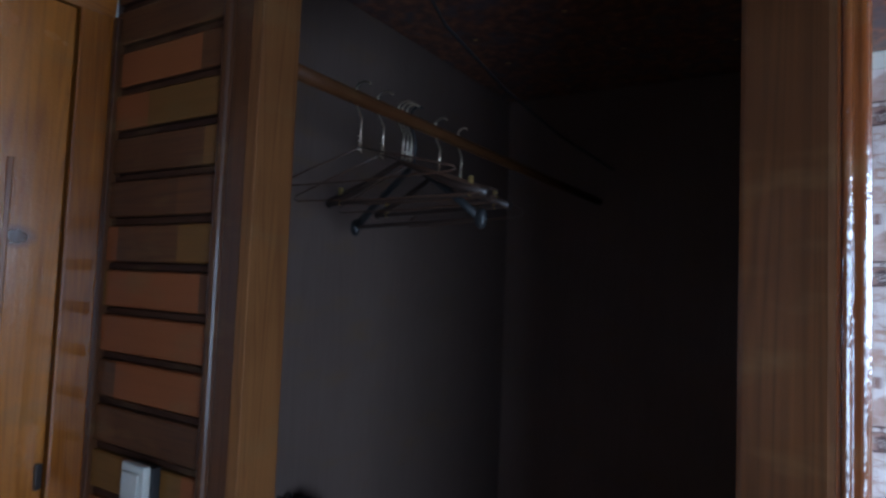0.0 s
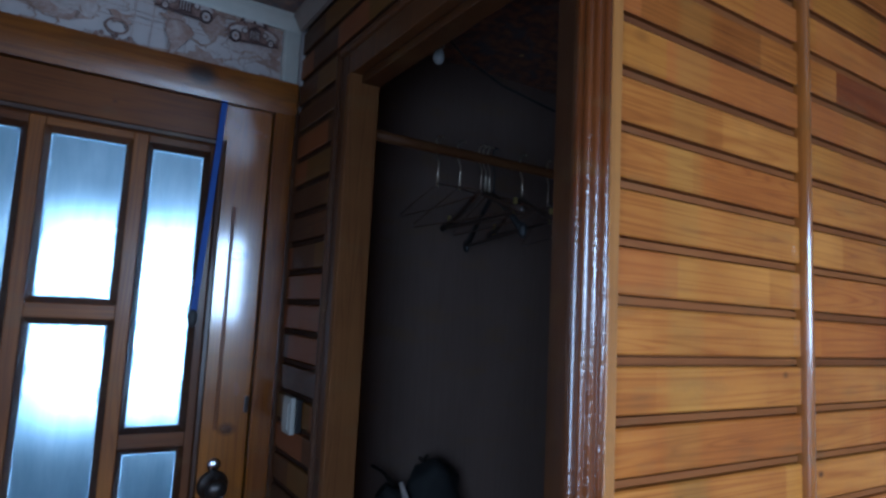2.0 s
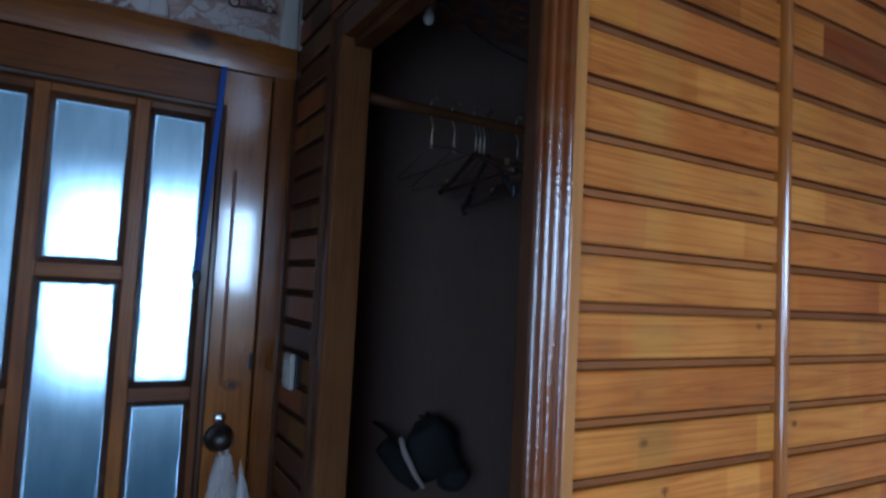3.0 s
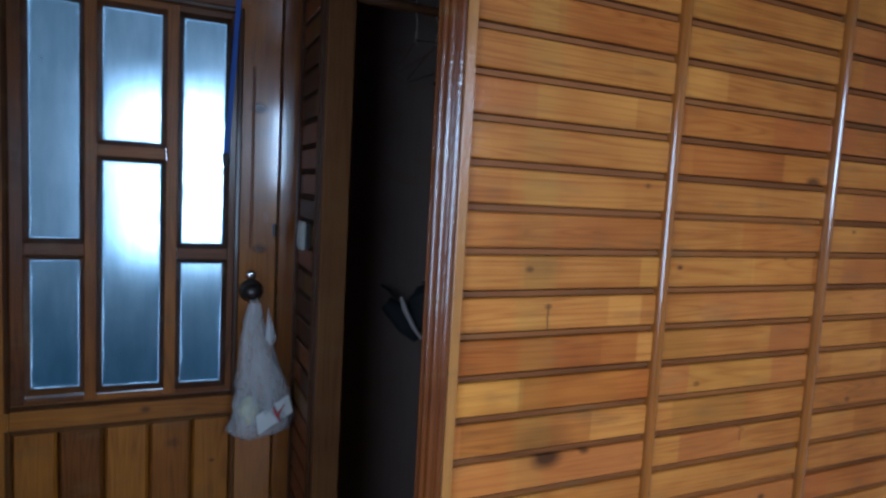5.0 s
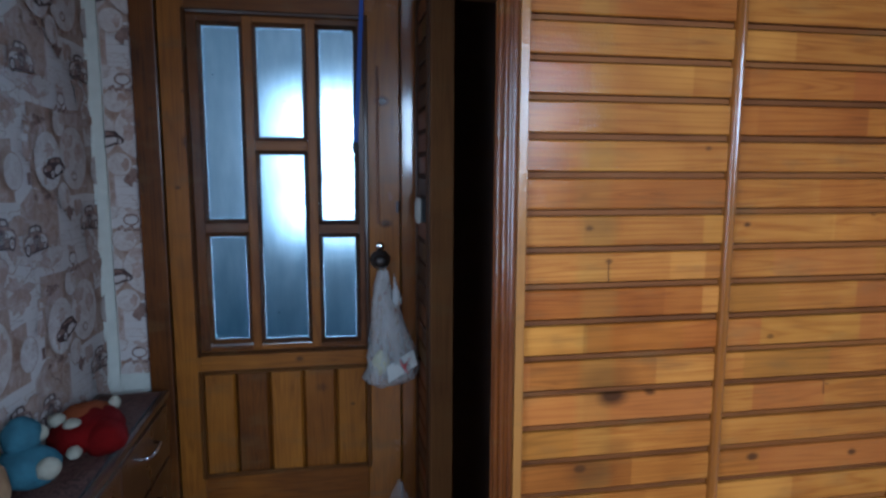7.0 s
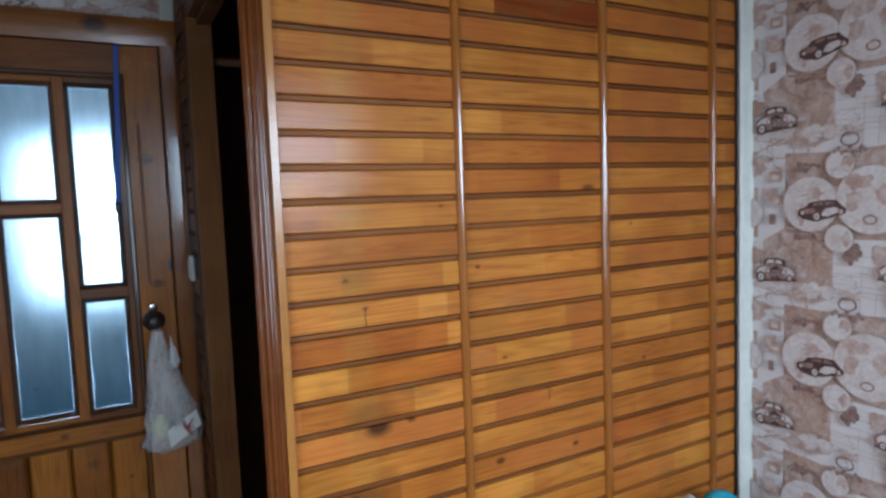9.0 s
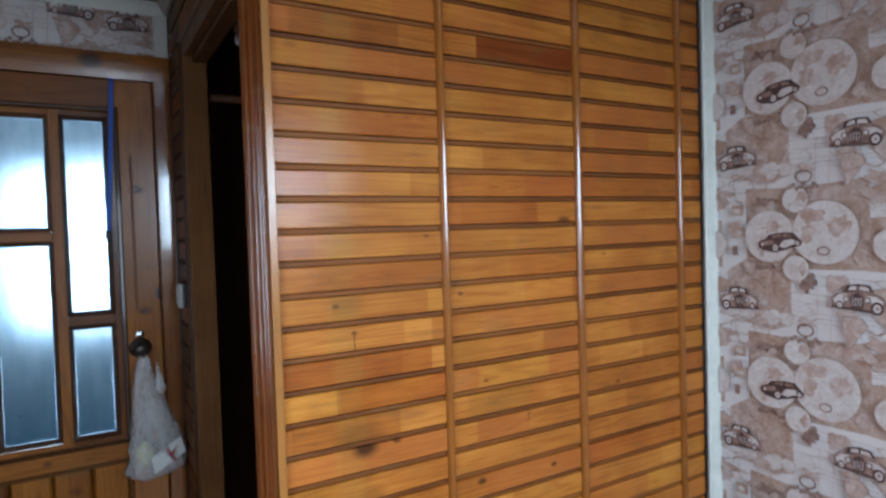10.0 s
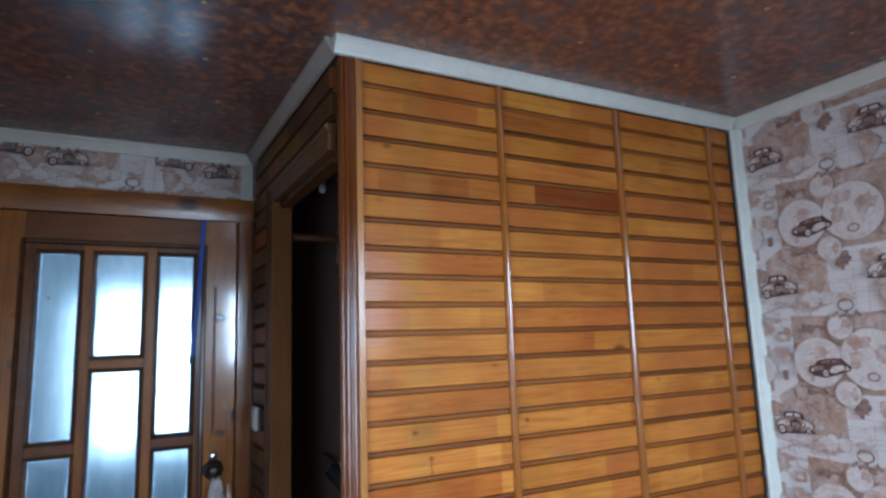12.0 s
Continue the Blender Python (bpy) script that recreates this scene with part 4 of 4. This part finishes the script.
# ---- dresser and soft toys ----
def dresser():
    top = empty("dresser", "low dark wooden dresser along the papered wall", "dresser")
    x0, x1, y0, y1, z = WEST + 0.003, -0.885, 0.02, 0.945, 0.632
    part("carcass", boxes((x0, x1, y0, y1, 0.02, z - 0.02), bevel=0.003), m_dresser, top)
    part("top_board", boxes((x0, x1 + 0.015, y0 - 0.01, y1 + 0.008, z - 0.0195, z), bevel=0.004), m_dresser, top)
    for k in range(3):
        za, zb = 0.05 + 0.185 * k, 0.05 + 0.185 * k + 0.175
        for a, b in ((y0 + 0.01, 0.478), (0.487, y1 - 0.01)):
            d = part("drawer", boxes((x1 + 0.0005, x1 + 0.012, a, b, za, zb), bevel=0.003), m_dresser, top)
            c = (a + b) / 2
            part("handle", smoothed(tube(bmesh.new(), [(x1 + 0.012, c - 0.06, zb - 0.06), (x1 + 0.034, c - 0.05, zb - 0.06), (x1 + 0.036, c, zb - 0.062), (x1 + 0.034, c + 0.05, zb - 0.06), (x1 + 0.012, c + 0.06, zb - 0.06)], 0.005)), m_chrome, d, "chrome handle")
    n = Nodes("patterned_runner")
    v = n.noise(n.place(), 30, 3, 0.5, 2.0)
    m = n.finish(n.ramp(v, (0.40, (0.045, 0.014, 0.010)), (0.5, (0.13, 0.060, 0.042)), (0.6, (0.06, 0.016, 0.012))), 0.8)
    cloth = tagged(part("table_runner", boxes((x0 + 0.02, x1 - 0.006, 0.10, y1 - 0.02, z + 0.0005, z + 0.004), bevel=0.0015), m), "brown patterned cloth runner on the dresser", "table runner")
    part("runner_border", boxes((x1 - 0.0055, x1 - 0.001, 0.10, y1 - 0.02, z + 0.0005, z + 0.005)), m_black, cloth)


dresser()


def plush(name, colour):
    n = Nodes(name)
    a = n.noise(n.place(), 240, 3)
    n.bump(a, 0.9, 0.004)
    lo = tuple(c * 0.7 for c in colour)
    return n.finish(n.ramp(n.noise(n.place(), 30, 4), (0.3, lo), (0.7, colour)), 0.95, Specular_IOR_Level=0.08)


m_red, m_cyan, m_cream = plush("red_plush", (0.14, 0.004, 0.004)), plush("sky_blue_plush", (0.07, 0.17, 0.22)), plush("cream_plush", (0.42, 0.39, 0.31))
m_orange, m_yellow, m_lilac = plush("orange_plush", (0.30, 0.075, 0.025)), plush("yellow_plush", (0.55, 0.45, 0.12)), plush("lilac_plush", (0.36, 0.30, 0.62))
m_green, m_aqua, m_beige = plush("green_plush", (0.03, 0.25, 0.05)), plush("aqua_plush", (0.06, 0.33, 0.42)), plush("beige_plush", (0.40, 0.24, 0.13))
ZT = 0.637


def soft_toy(label, *pieces):
    top = empty("soft_toy", label, "soft toy")
    for k, (name, c, s, m) in enumerate(pieces):
        part(name, blob(bmesh.new(), c, s, 0.14, k + len(label)), m, top)


soft_toy("red plush toy with cream and orange patches", ("body", (-0.970, 0.550, ZT + 0.046), (0.085, 0.115, 0.052), m_red), ("head", (-0.910, 0.495, ZT + 0.040), (0.055, 0.05, 0.045), m_red),
         ("back", (-0.980, 0.570, ZT + 0.081), (0.055, 0.07, 0.022), m_orange), ("ear", (-1.025, 0.510, ZT + 0.088), (0.022, 0.02, 0.018), m_cream), ("ear", (-0.980, 0.485, ZT + 0.081), (0.022, 0.02, 0.018), m_cream),
         ("paw", (-0.960, 0.435, ZT + 0.031), (0.018, 0.02, 0.016), m_cream), ("tail", (-0.925, 0.625, ZT + 0.084), (0.016, 0.016, 0.018), m_cream))
soft_toy("sky blue plush toy with cream paws", ("body", (-1.025, 0.345, ZT + 0.044), (0.07, 0.06, 0.05), m_cyan), ("head", (-1.040, 0.365, ZT + 0.110), (0.042, 0.045, 0.045), m_cyan),
         ("paw", (-0.970, 0.320, ZT + 0.048), (0.026, 0.026, 0.026), m_cream), ("ear", (-1.010, 0.380, ZT + 0.110), (0.02, 0.02, 0.02), m_cream))
soft_toy("beige plush toy with a pale hat", ("body", (-1.045, 0.175, ZT + 0.066), (0.065, 0.07, 0.075), m_beige), ("head", (-1.050, 0.185, ZT + 0.150), (0.05, 0.05, 0.04), m_yellow), ("hat", (-1.055, 0.190, ZT + 0.185), (0.05, 0.05, 0.025), m_cream),
         ("foot", (-0.970, 0.135, ZT + 0.031), (0.035, 0.045, 0.034), m_cream))


def toy_bench():
    top = empty("low_bench", "low wooden bench against the panelling", "bench")
    part("seat_board", boxes((0.62, 1.48, -0.34, -0.045, 0.343, 0.368), bevel=0.004), m_rail, top)
    for x in (0.66, 1.44):
        for y in (-0.31, -0.08):
            part("leg", boxes((x - 0.02, x + 0.02, y - 0.02, y + 0.02, 0.0, 0.3425), bevel=0.003), m_door, top)


toy_bench()
ZB = 0.370
soft_toy("lilac plush toy with two ears", ("body", (0.800, -0.15, ZB + 0.070), (0.085, 0.07, 0.070), m_lilac), ("ear", (0.752, -0.15, ZB + 0.158), (0.024, 0.022, 0.036), m_lilac), ("ear", (0.842, -0.15, ZB + 0.160), (0.027, 0.022, 0.040), m_lilac))
soft_toy("green and yellow plush cushion", ("body", (0.955, -0.16, ZB + 0.093), (0.055, 0.06, 0.093), m_yellow), ("patch", (0.964, -0.185, ZB + 0.135), (0.040, 0.036, 0.046), m_green))
soft_toy("large green and yellow plush cushion", ("body", (1.065, -0.15, ZB + 0.102), (0.055, 0.06, 0.102), m_yellow), ("patch", (1.078, -0.178, ZB + 0.148), (0.040, 0.036, 0.050), m_green), ("side", (1.130, -0.14, ZB + 0.095), (0.034, 0.05, 0.094), m_cream))
soft_toy("aqua and white plush toy", ("body", (1.260, -0.14, ZB + 0.084), (0.075, 0.065, 0.084), m_aqua), ("belly", (1.290, -0.180, ZB + 0.070), (0.045, 0.035, 0.06), m_cream))

# ---- wallpaper print ----
U, V = 0.53, 0.462


def clip_poly(poly, lo, hi, axis):
    for bound, keep in ((lo, 1), (hi, -1)):
        out = []
        for a, b in zip(poly, poly[1:] + poly[:1]):
            da, db = keep * (a[axis] - bound), keep * (b[axis] - bound)
            if da >= 0:
                out.append(a)
            if da * db < 0:
                t = da / (da - db)
                out.append((a[0] + t * (b[0] - a[0]), a[1] + t * (b[1] - a[1])))
        poly = out
        if len(poly) < 3:
            return []
    return poly


def disc(cx, cz, rx, rz=None, n=28, wob=0.0, seed=0):
    rz = rz or rx
    out = []
    for k in range(n):
        t = 2 * math.pi * k / n
        w = 1 + wob * (noise.noise(Vector((math.cos(t) * 1.6, math.sin(t) * 1.6, seed * 3.1))) + 0.6 * noise.noise(Vector((math.cos(t) * 5, math.sin(t) * 5, seed * 1.7))))
        out.append((cx + rx * w * math.cos(t), cz + rz * w * math.sin(t)))
    return out


def hoop(cx, cz, rx, rz, w, n=20):
    a, b = disc(cx, cz, rx, rz, n), disc(cx, cz, rx - w, rz - w, n)
    return [[a[k], a[(k + 1) % n], b[(k + 1) % n], b[k]] for k in range(n)]


def shift(poly, u, z, s=1.0, turn=0.0):
    c, d = math.cos(radians(turn)), math.sin(radians(turn))
    return [(u + s * (c * x - d * y), z + s * (d * x + c * y)) for x, y in poly]


COUPE = [(-0.064, -0.012), (-0.062, 0.004), (-0.042, 0.010), (-0.032, 0.022), (-0.010, 0.026), (0.016, 0.028), (0.042, 0.026), (0.054, 0.012), (0.066, 0.001), (0.064, -0.010), (0.050, -0.014), (0.012, -0.025), (-0.020, -0.030), (-0.050, -0.023)]
COUPE_SIDE = [(0.000, -0.014), (0.006, -0.002), (0.016, 0.005), (0.038, 0.007), (0.050, 0.001), (0.053, -0.008), (0.036, -0.010), (0.018, -0.018)]
SALOON = [(-0.048, -0.022), (-0.052, -0.004), (-0.044, 0.006), (-0.030, 0.010), (-0.024, 0.026), (0.000, 0.031), (0.022, 0.028), (0.030, 0.012), (0.046, 0.004), (0.052, -0.012), (0.046, -0.026), (0.012, -0.032)]


def print_tile():
    """One repeat of the print, as layers of material index and outline. 0 tan, 1 rose, 2 pale, 3 sepia, 4 ink."""
    L = []
    # straight-edged map sheets
    L.append((0, [(0.145, 0.166), (0.300, 0.158), (0.505, 0.172), (0.508, -0.086), (0.300, -0.090), (0.145, -0.056)]))
    L.append((1, [(0.145, -0.058), (0.287, -0.092), (0.287, -0.265), (0.220, -0.285), (0.070, -0.255), (0.075, -0.10)]))
    L.append((0, [(0.150, -0.062), (0.262, -0.068), (0.262, -0.102), (0.150, -0.112)]))
    L.append((0, [(0.508, 0.060), (0.585, 0.066), (0.585, -0.092), (0.508, -0.088)]))
    L.append((3, [(0.145, 0.166), (0.148, 0.166), (0.148, -0.060), (0.145, -0.060)]))
    L.append((1, [(0.506, 0.172), (0.509, 0.172), (0.509, -0.090), (0.506, -0.090)]))
    for k, (u, z, a, b, m) in enumerate(((0.215, -0.135, 0.075, 0.034, 0), (0.245, -0.175, 0.042, 0.040, 0), (0.240, -0.245, 0.045, 0.026, 2), (0.120, -0.240, 0.060, 0.030, 2), (0.200, 0.120, 0.040, 0.018, 3), (0.440, 0.140, 0.055, 0.014, 3),
                                         (0.420, 0.136, 0.10, 0.018, 1), (0.180, -0.088, 0.030, 0.008, 3), (0.230, -0.085, 0.024, 0.008, 3), (0.345, -0.120, 0.020, 0.020, 3), (0.425, -0.125, 0.030, 0.026, 1),
                                         (0.170, 0.050, 0.018, 0.05, 1), (0.485, -0.05, 0.02, 0.02, 1), (0.175, -0.215, 0.07, 0.008, 0), (0.025, 0.125, 0.05, 0.03, 1), (0.02, -0.205, 0.035, 0.04, 1))):
        shore = disc(u, z, a, b, 40, 0.6, k + 1)
        L.append((m, shore))
        inner = [(u + (x - u) * 0.965, z + (y - z) * 0.96) for x, y in shore]
        L += [(3 if k % 2 else 0, [shore[q], shore[(q + 1) % 40], inner[(q + 1) % 40], inner[q]]) for q in range(40)]
    for k in range(7):
        z = -0.075 - 0.028 * k
        L.append((1, [(0.290, z), (0.525, z - 0.010), (0.525, z - 0.0112), (0.290, z - 0.0012)]))
        L.append((1, [(0.075, 0.155 - 0.03 * k), (0.143, 0.153 - 0.03 * k), (0.143, 0.1518 - 0.03 * k), (0.075, 0.1538 - 0.03 * k)]))
    rng = random.Random(11)
    for k in range(34):
        u, z, r = rng.uniform(0.0, U), rng.uniform(-0.30, 0.16), rng.uniform(0.012, 0.045)
        shore = disc(u, z, r * rng.uniform(0.8, 1.6), r * rng.uniform(0.5, 1.0), 30, 0.9, k + 70)
        inner = [(u + (x - u) * 0.94, z + (y - z) * 0.92) for x, y in shore]
        if k % 3 == 0:
            L.append((k % 2, shore))
        L += [(3 if k % 4 == 0 else 0, [shore[q], shore[(q + 1) % 30], inner[(q + 1) % 30], inner[q]]) for q in range(30)]
    for u, z in ((0.100, 0.080), (0.100, 0.010)):
        L.append((0, [(u, z), (u + 0.040, z), (u + 0.040, z + 0.034), (u, z + 0.034)]))
        L.append((2, [(u + 0.006, z + 0.010), (u + 0.028, z + 0.006), (u + 0.030, z + 0.020), (u + 0.010, z + 0.024)]))
    L.append((0, disc(0.565, -0.015, 0.0475, n=30)))
    L.append((2, disc(0.565, -0.015, 0.045, n=30)))
    for u, z, r in ((0.226, 0.012, 0.080), (0.392, 0.022, 0.093), (0.308, 0.122, 0.038), (0.308, -0.086, 0.038)):
        L.append((0, disc(u, z, r + 0.0025, n=36)))
        L.append((2, disc(u, z, r, n=36)))
    for k, (u, z, a, b) in enumerate(((0.235, 0.040, 0.030, 0.018), (0.36, 0.075, 0.035, 0.022), (0.43, 0.045, 0.035, 0.028), (0.33, 0.130, 0.014, 0.016), (0.20, -0.02, 0.016, 0.03), (0.345, 0.02, 0.02, 0.03), (0.328, -0.085, 0.012, 0.018))):
        L.append((1, disc(u, z, a, b, 24, 0.7, k + 30)))
    L.append((3, disc(0.345, -0.135, 0.020, 0.017, 24, 0.9, 51)))
    for u, z, a, b in ((0.389, -0.032, 0.019, 0.014), (0.334, -0.272, 0.026, 0.020)):
        L += [(3, q) for q in hoop(u, z, a, b, 0.005)]
    for k in range(9):
        L.append((3, disc(0.294 + 0.010 * k, -0.302 + 0.006 * math.sin(k * 2), 0.006, 0.007, 8, 0.4, k)))
    for z, a, b in ((-0.298, 0.27, 0.44), (-0.231, 0.36, 0.53), (0.158, 0.02, 0.16), (-0.18, 0.36, 0.50)):
        L.append((1, [(a, z), (b, z - 0.006), (b, z - 0.0075), (a, z - 0.0018)]))
    for k in range(4):
        L.append((1, [(0.365 + 0.04 * k, -0.30), (0.3665 + 0.04 * k, -0.30), (0.3725 + 0.04 * k, -0.16), (0.371 + 0.04 * k, -0.16)]))
    L += [(1, [(0.085, 0.02), (0.125, 0.02), (0.125, 0.06), (0.085, 0.06)]), (3, [(0.10, -0.05), (0.118, -0.05), (0.118, -0.018), (0.10, -0.018)]), (1, [(0.145, -0.10), (0.180, -0.105), (0.180, -0.075), (0.145, -0.07)])]

    def wheel(u, z, r):
        return [(4, disc(u, z, r, r * 1.15, 16)), (2, disc(u, z, r * 0.62, r * 0.74, 14)), (3, disc(u, z, r * 0.25, r * 0.3, 8))]

    # long coupe seen from the side, its door panel left pale
    cu, cz = 0.258, -0.006
    L.append((4, shift(COUPE, cu, cz, 1.06, 2)))
    L.append((2, shift(COUPE_SIDE, cu, cz, 1.06, 2)))
    L.append((3, shift([(-0.058, 0.000), (-0.040, 0.006), (-0.020, 0.007), (-0.012, -0.006), (-0.030, -0.008), (-0.050, -0.008)], cu, cz, 1.06, 2)))
    L.append((3, shift([(-0.022, 0.014), (-0.016, 0.021), (0.006, 0.023), (0.006, 0.014)], cu, cz, 1.06, 2)))
    L.append((3, shift([(0.012, 0.014), (0.012, 0.023), (0.032, 0.022), (0.038, 0.013)], cu, cz, 1.06, 2)))
    L.append((2, disc(cu - 0.054, cz - 0.008, 0.0045, 0.005, 10)))
    L += wheel(cu - 0.012, cz - 0.018, 0.0135) + wheel(cu + 0.056, cz - 0.004, 0.009)
    # two saloons seen from the front quarter: dark roof and grille, pale wings
    for u, z, s, flip in ((0.120, -0.190, 1.28, -1), (0.480, -0.162, 1.34, 1)):
        def at(shape):
            return shift([(flip * x * 1.05, y * 0.92) for x, y in shape], u, z, s)

        L.append((3, at(SALOON)))
        L.append((4, at([(-0.026, 0.010), (-0.021, 0.027), (0.000, 0.032), (0.022, 0.029), (0.029, 0.014), (0.000, 0.016)])))
        L.append((2, at([(-0.018, 0.016), (-0.014, 0.025), (-0.002, 0.027), (-0.002, 0.018)])))
        L.append((2, at([(0.002, 0.018), (0.003, 0.027), (0.018, 0.025), (0.022, 0.016)])))
        L.append((2, at([(-0.046, -0.006), (-0.036, 0.005), (-0.022, 0.008), (-0.016, -0.002), (-0.026, -0.014), (-0.042, -0.016)])))
        L.append((2, at([(0.014, 0.006), (0.034, 0.004), (0.046, -0.006), (0.042, -0.018), (0.026, -0.010), (0.014, -0.004)])))
        L.append((4, at([(-0.012, -0.024), (-0.014, 0.002), (-0.002, 0.012), (0.010, 0.003), (0.009, -0.024)])))
        for k in range(4):
            L.append((2, at([(-0.0105 + 0.005 * k, -0.020), (-0.0090 + 0.005 * k, -0.020), (-0.0085 + 0.005 * k, 0.000), (-0.0100 + 0.005 * k, 0.000)])))
        L.append((4, at([(-0.050, -0.026), (0.040, -0.034), (0.041, -0.029), (-0.050, -0.021)])))
        for du in (-0.023, 0.018):
            L.append((4, disc(u + flip * du * s, z - 0.004 * s, 0.0068 * s, 0.0072 * s, 12)))
            L.append((2, disc(u + flip * du * s, z - 0.004 * s, 0.0045 * s, 0.0050 * s, 10)))
        L += wheel(u + flip * 0.036 * s, z - 0.020 * s, 0.012 * s) + wheel(u - flip * 0.036 * s, z - 0.018 * s, 0.008 * s)
    # a southern continent beside the compass
    land = [(-0.030, 0.048), (0.004, 0.052), (0.030, 0.038), (0.040, 0.020), (0.022, -0.004), (0.006, -0.026), (-0.010, -0.052), (-0.020, -0.050), (-0.018, -0.020), (-0.034, 0.014)]
    L.append((3, shift(land, 0.468, -0.262, 0.92)))
    L.append((1, shift([(x * 0.93, y * 0.94) for x, y in land], 0.468, -0.262, 0.92)))
    return L


TILE = print_tile()
PRINTS = [m_tan, m_rose, m_pale, m_sepia, m_ink]


def print_on(wall, name, place, u0, u1, z0, z1, su, sz):
    """The print on a stretch of wall; place turns u, z and lift into a point; su, sz: where a repeat begins."""
    verts, faces, mats = [], [], []
    for i in range(math.floor((u0 - su) / U) - 1, math.ceil((u1 - su) / U) + 1):
        for j in range(math.floor((z0 - sz) / V) - 1, math.ceil((z1 - sz) / V) + 2):
            for k, (m, poly) in enumerate(TILE):
                q = clip_poly(clip_poly([(u + su + i * U, z + sz + j * V) for u, z in poly], u0, u1, 0), z0, z1, 1)
                if len(q) < 3:
                    continue
                lift = 0.0003 + 0.000006 * k
                faces.append(tuple(range(len(verts), len(verts) + len(q))))
                verts += [place(u, z, lift) for u, z in q]
                mats.append(m)
    me = bpy.data.meshes.new(name)
    me.from_pydata(verts, [], faces)
    for m in PRINTS:
        me.materials.append(m)
    me.polygons.foreach_set("material_index", mats)
    me.update()
    ob = new(name, me)
    ob.parent = wall
    return tagged(ob, "printed vintage cars, medallions and maps", kind="stuff")


print_on(wall_east, "wallpaper_print", lambda u, z, d: (EAST - d, -u, z), 0.041, 1.6, 0.3, T0, 0.0, 1.822)
print_on(wall_west, "wallpaper_print", lambda u, z, d: (WEST + d, u, z), -0.46, NORTH - 0.033, 0.5, T0, 0.493, 1.372)
print_on(wall_north, "wallpaper_print", lambda u, z, d: (u, NORTH - d, z), WEST + 0.037, -0.067, DTOP + 0.002, T0, -0.797, 1.926)
print_on(wall_north, "wallpaper_print", lambda u, z, d: (u, NORTH - d, z), WEST + 0.037, DX0 - 0.002, 0.60, DTOP + 0.001, -0.797, 1.926)
structure("baseboard_west", boxes((WEST + 0.036, DX0 - 0.001, NORTH - 0.014, NORTH - 0.001, 0.56, 0.655), bevel=0.002), m_white, "cream white rail under the wallpaper", "trim")

# ---- boards of the panelling ----
first = math.floor((0.02 - Z0) / PITCH)
for c, (xa, xb) in enumerate(COLUMNS):
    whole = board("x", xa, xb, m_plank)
    k = first
    while Z0 + k * PITCH < T0 - 0.01:
        z = Z0 + k * PITCH - GROOVE / 2
        if z > -0.001:
            me = whole
            if z + PITCH > T0:
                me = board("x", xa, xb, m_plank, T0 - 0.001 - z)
            ob = new("plank", me)
            ob.location = (0, 0, z)
            ob.parent = panelling
        k += 1
for x, w in ((0.4843, 0.0105), (0.9495, 0.0125), (1.398, 0.012)):
    prof = [(x - w, 0.0095)] + [(x - w, -0.002)] + [(x + w * math.cos(radians(a)), -0.002 - 0.012 * math.sin(radians(a))) for a in range(170, 0, -20)] + [(x + w, -0.002), (x + w, 0.0095)]
    part("batten", prism(prof, "z", 0, T0 - 0.001), m_batten, panelling, "half-round varnished cover batten")
# strip added to hide bright specks where the side boards end
part("corner_bead", boxes((SIDE - 0.009, SIDE + 0.015, NORTH - 0.053, NORTH - 0.0395, 0, 1.985), bevel=0.003), m_casing, side_panelling, "slim dark strip added in the corner to cover bright specks")
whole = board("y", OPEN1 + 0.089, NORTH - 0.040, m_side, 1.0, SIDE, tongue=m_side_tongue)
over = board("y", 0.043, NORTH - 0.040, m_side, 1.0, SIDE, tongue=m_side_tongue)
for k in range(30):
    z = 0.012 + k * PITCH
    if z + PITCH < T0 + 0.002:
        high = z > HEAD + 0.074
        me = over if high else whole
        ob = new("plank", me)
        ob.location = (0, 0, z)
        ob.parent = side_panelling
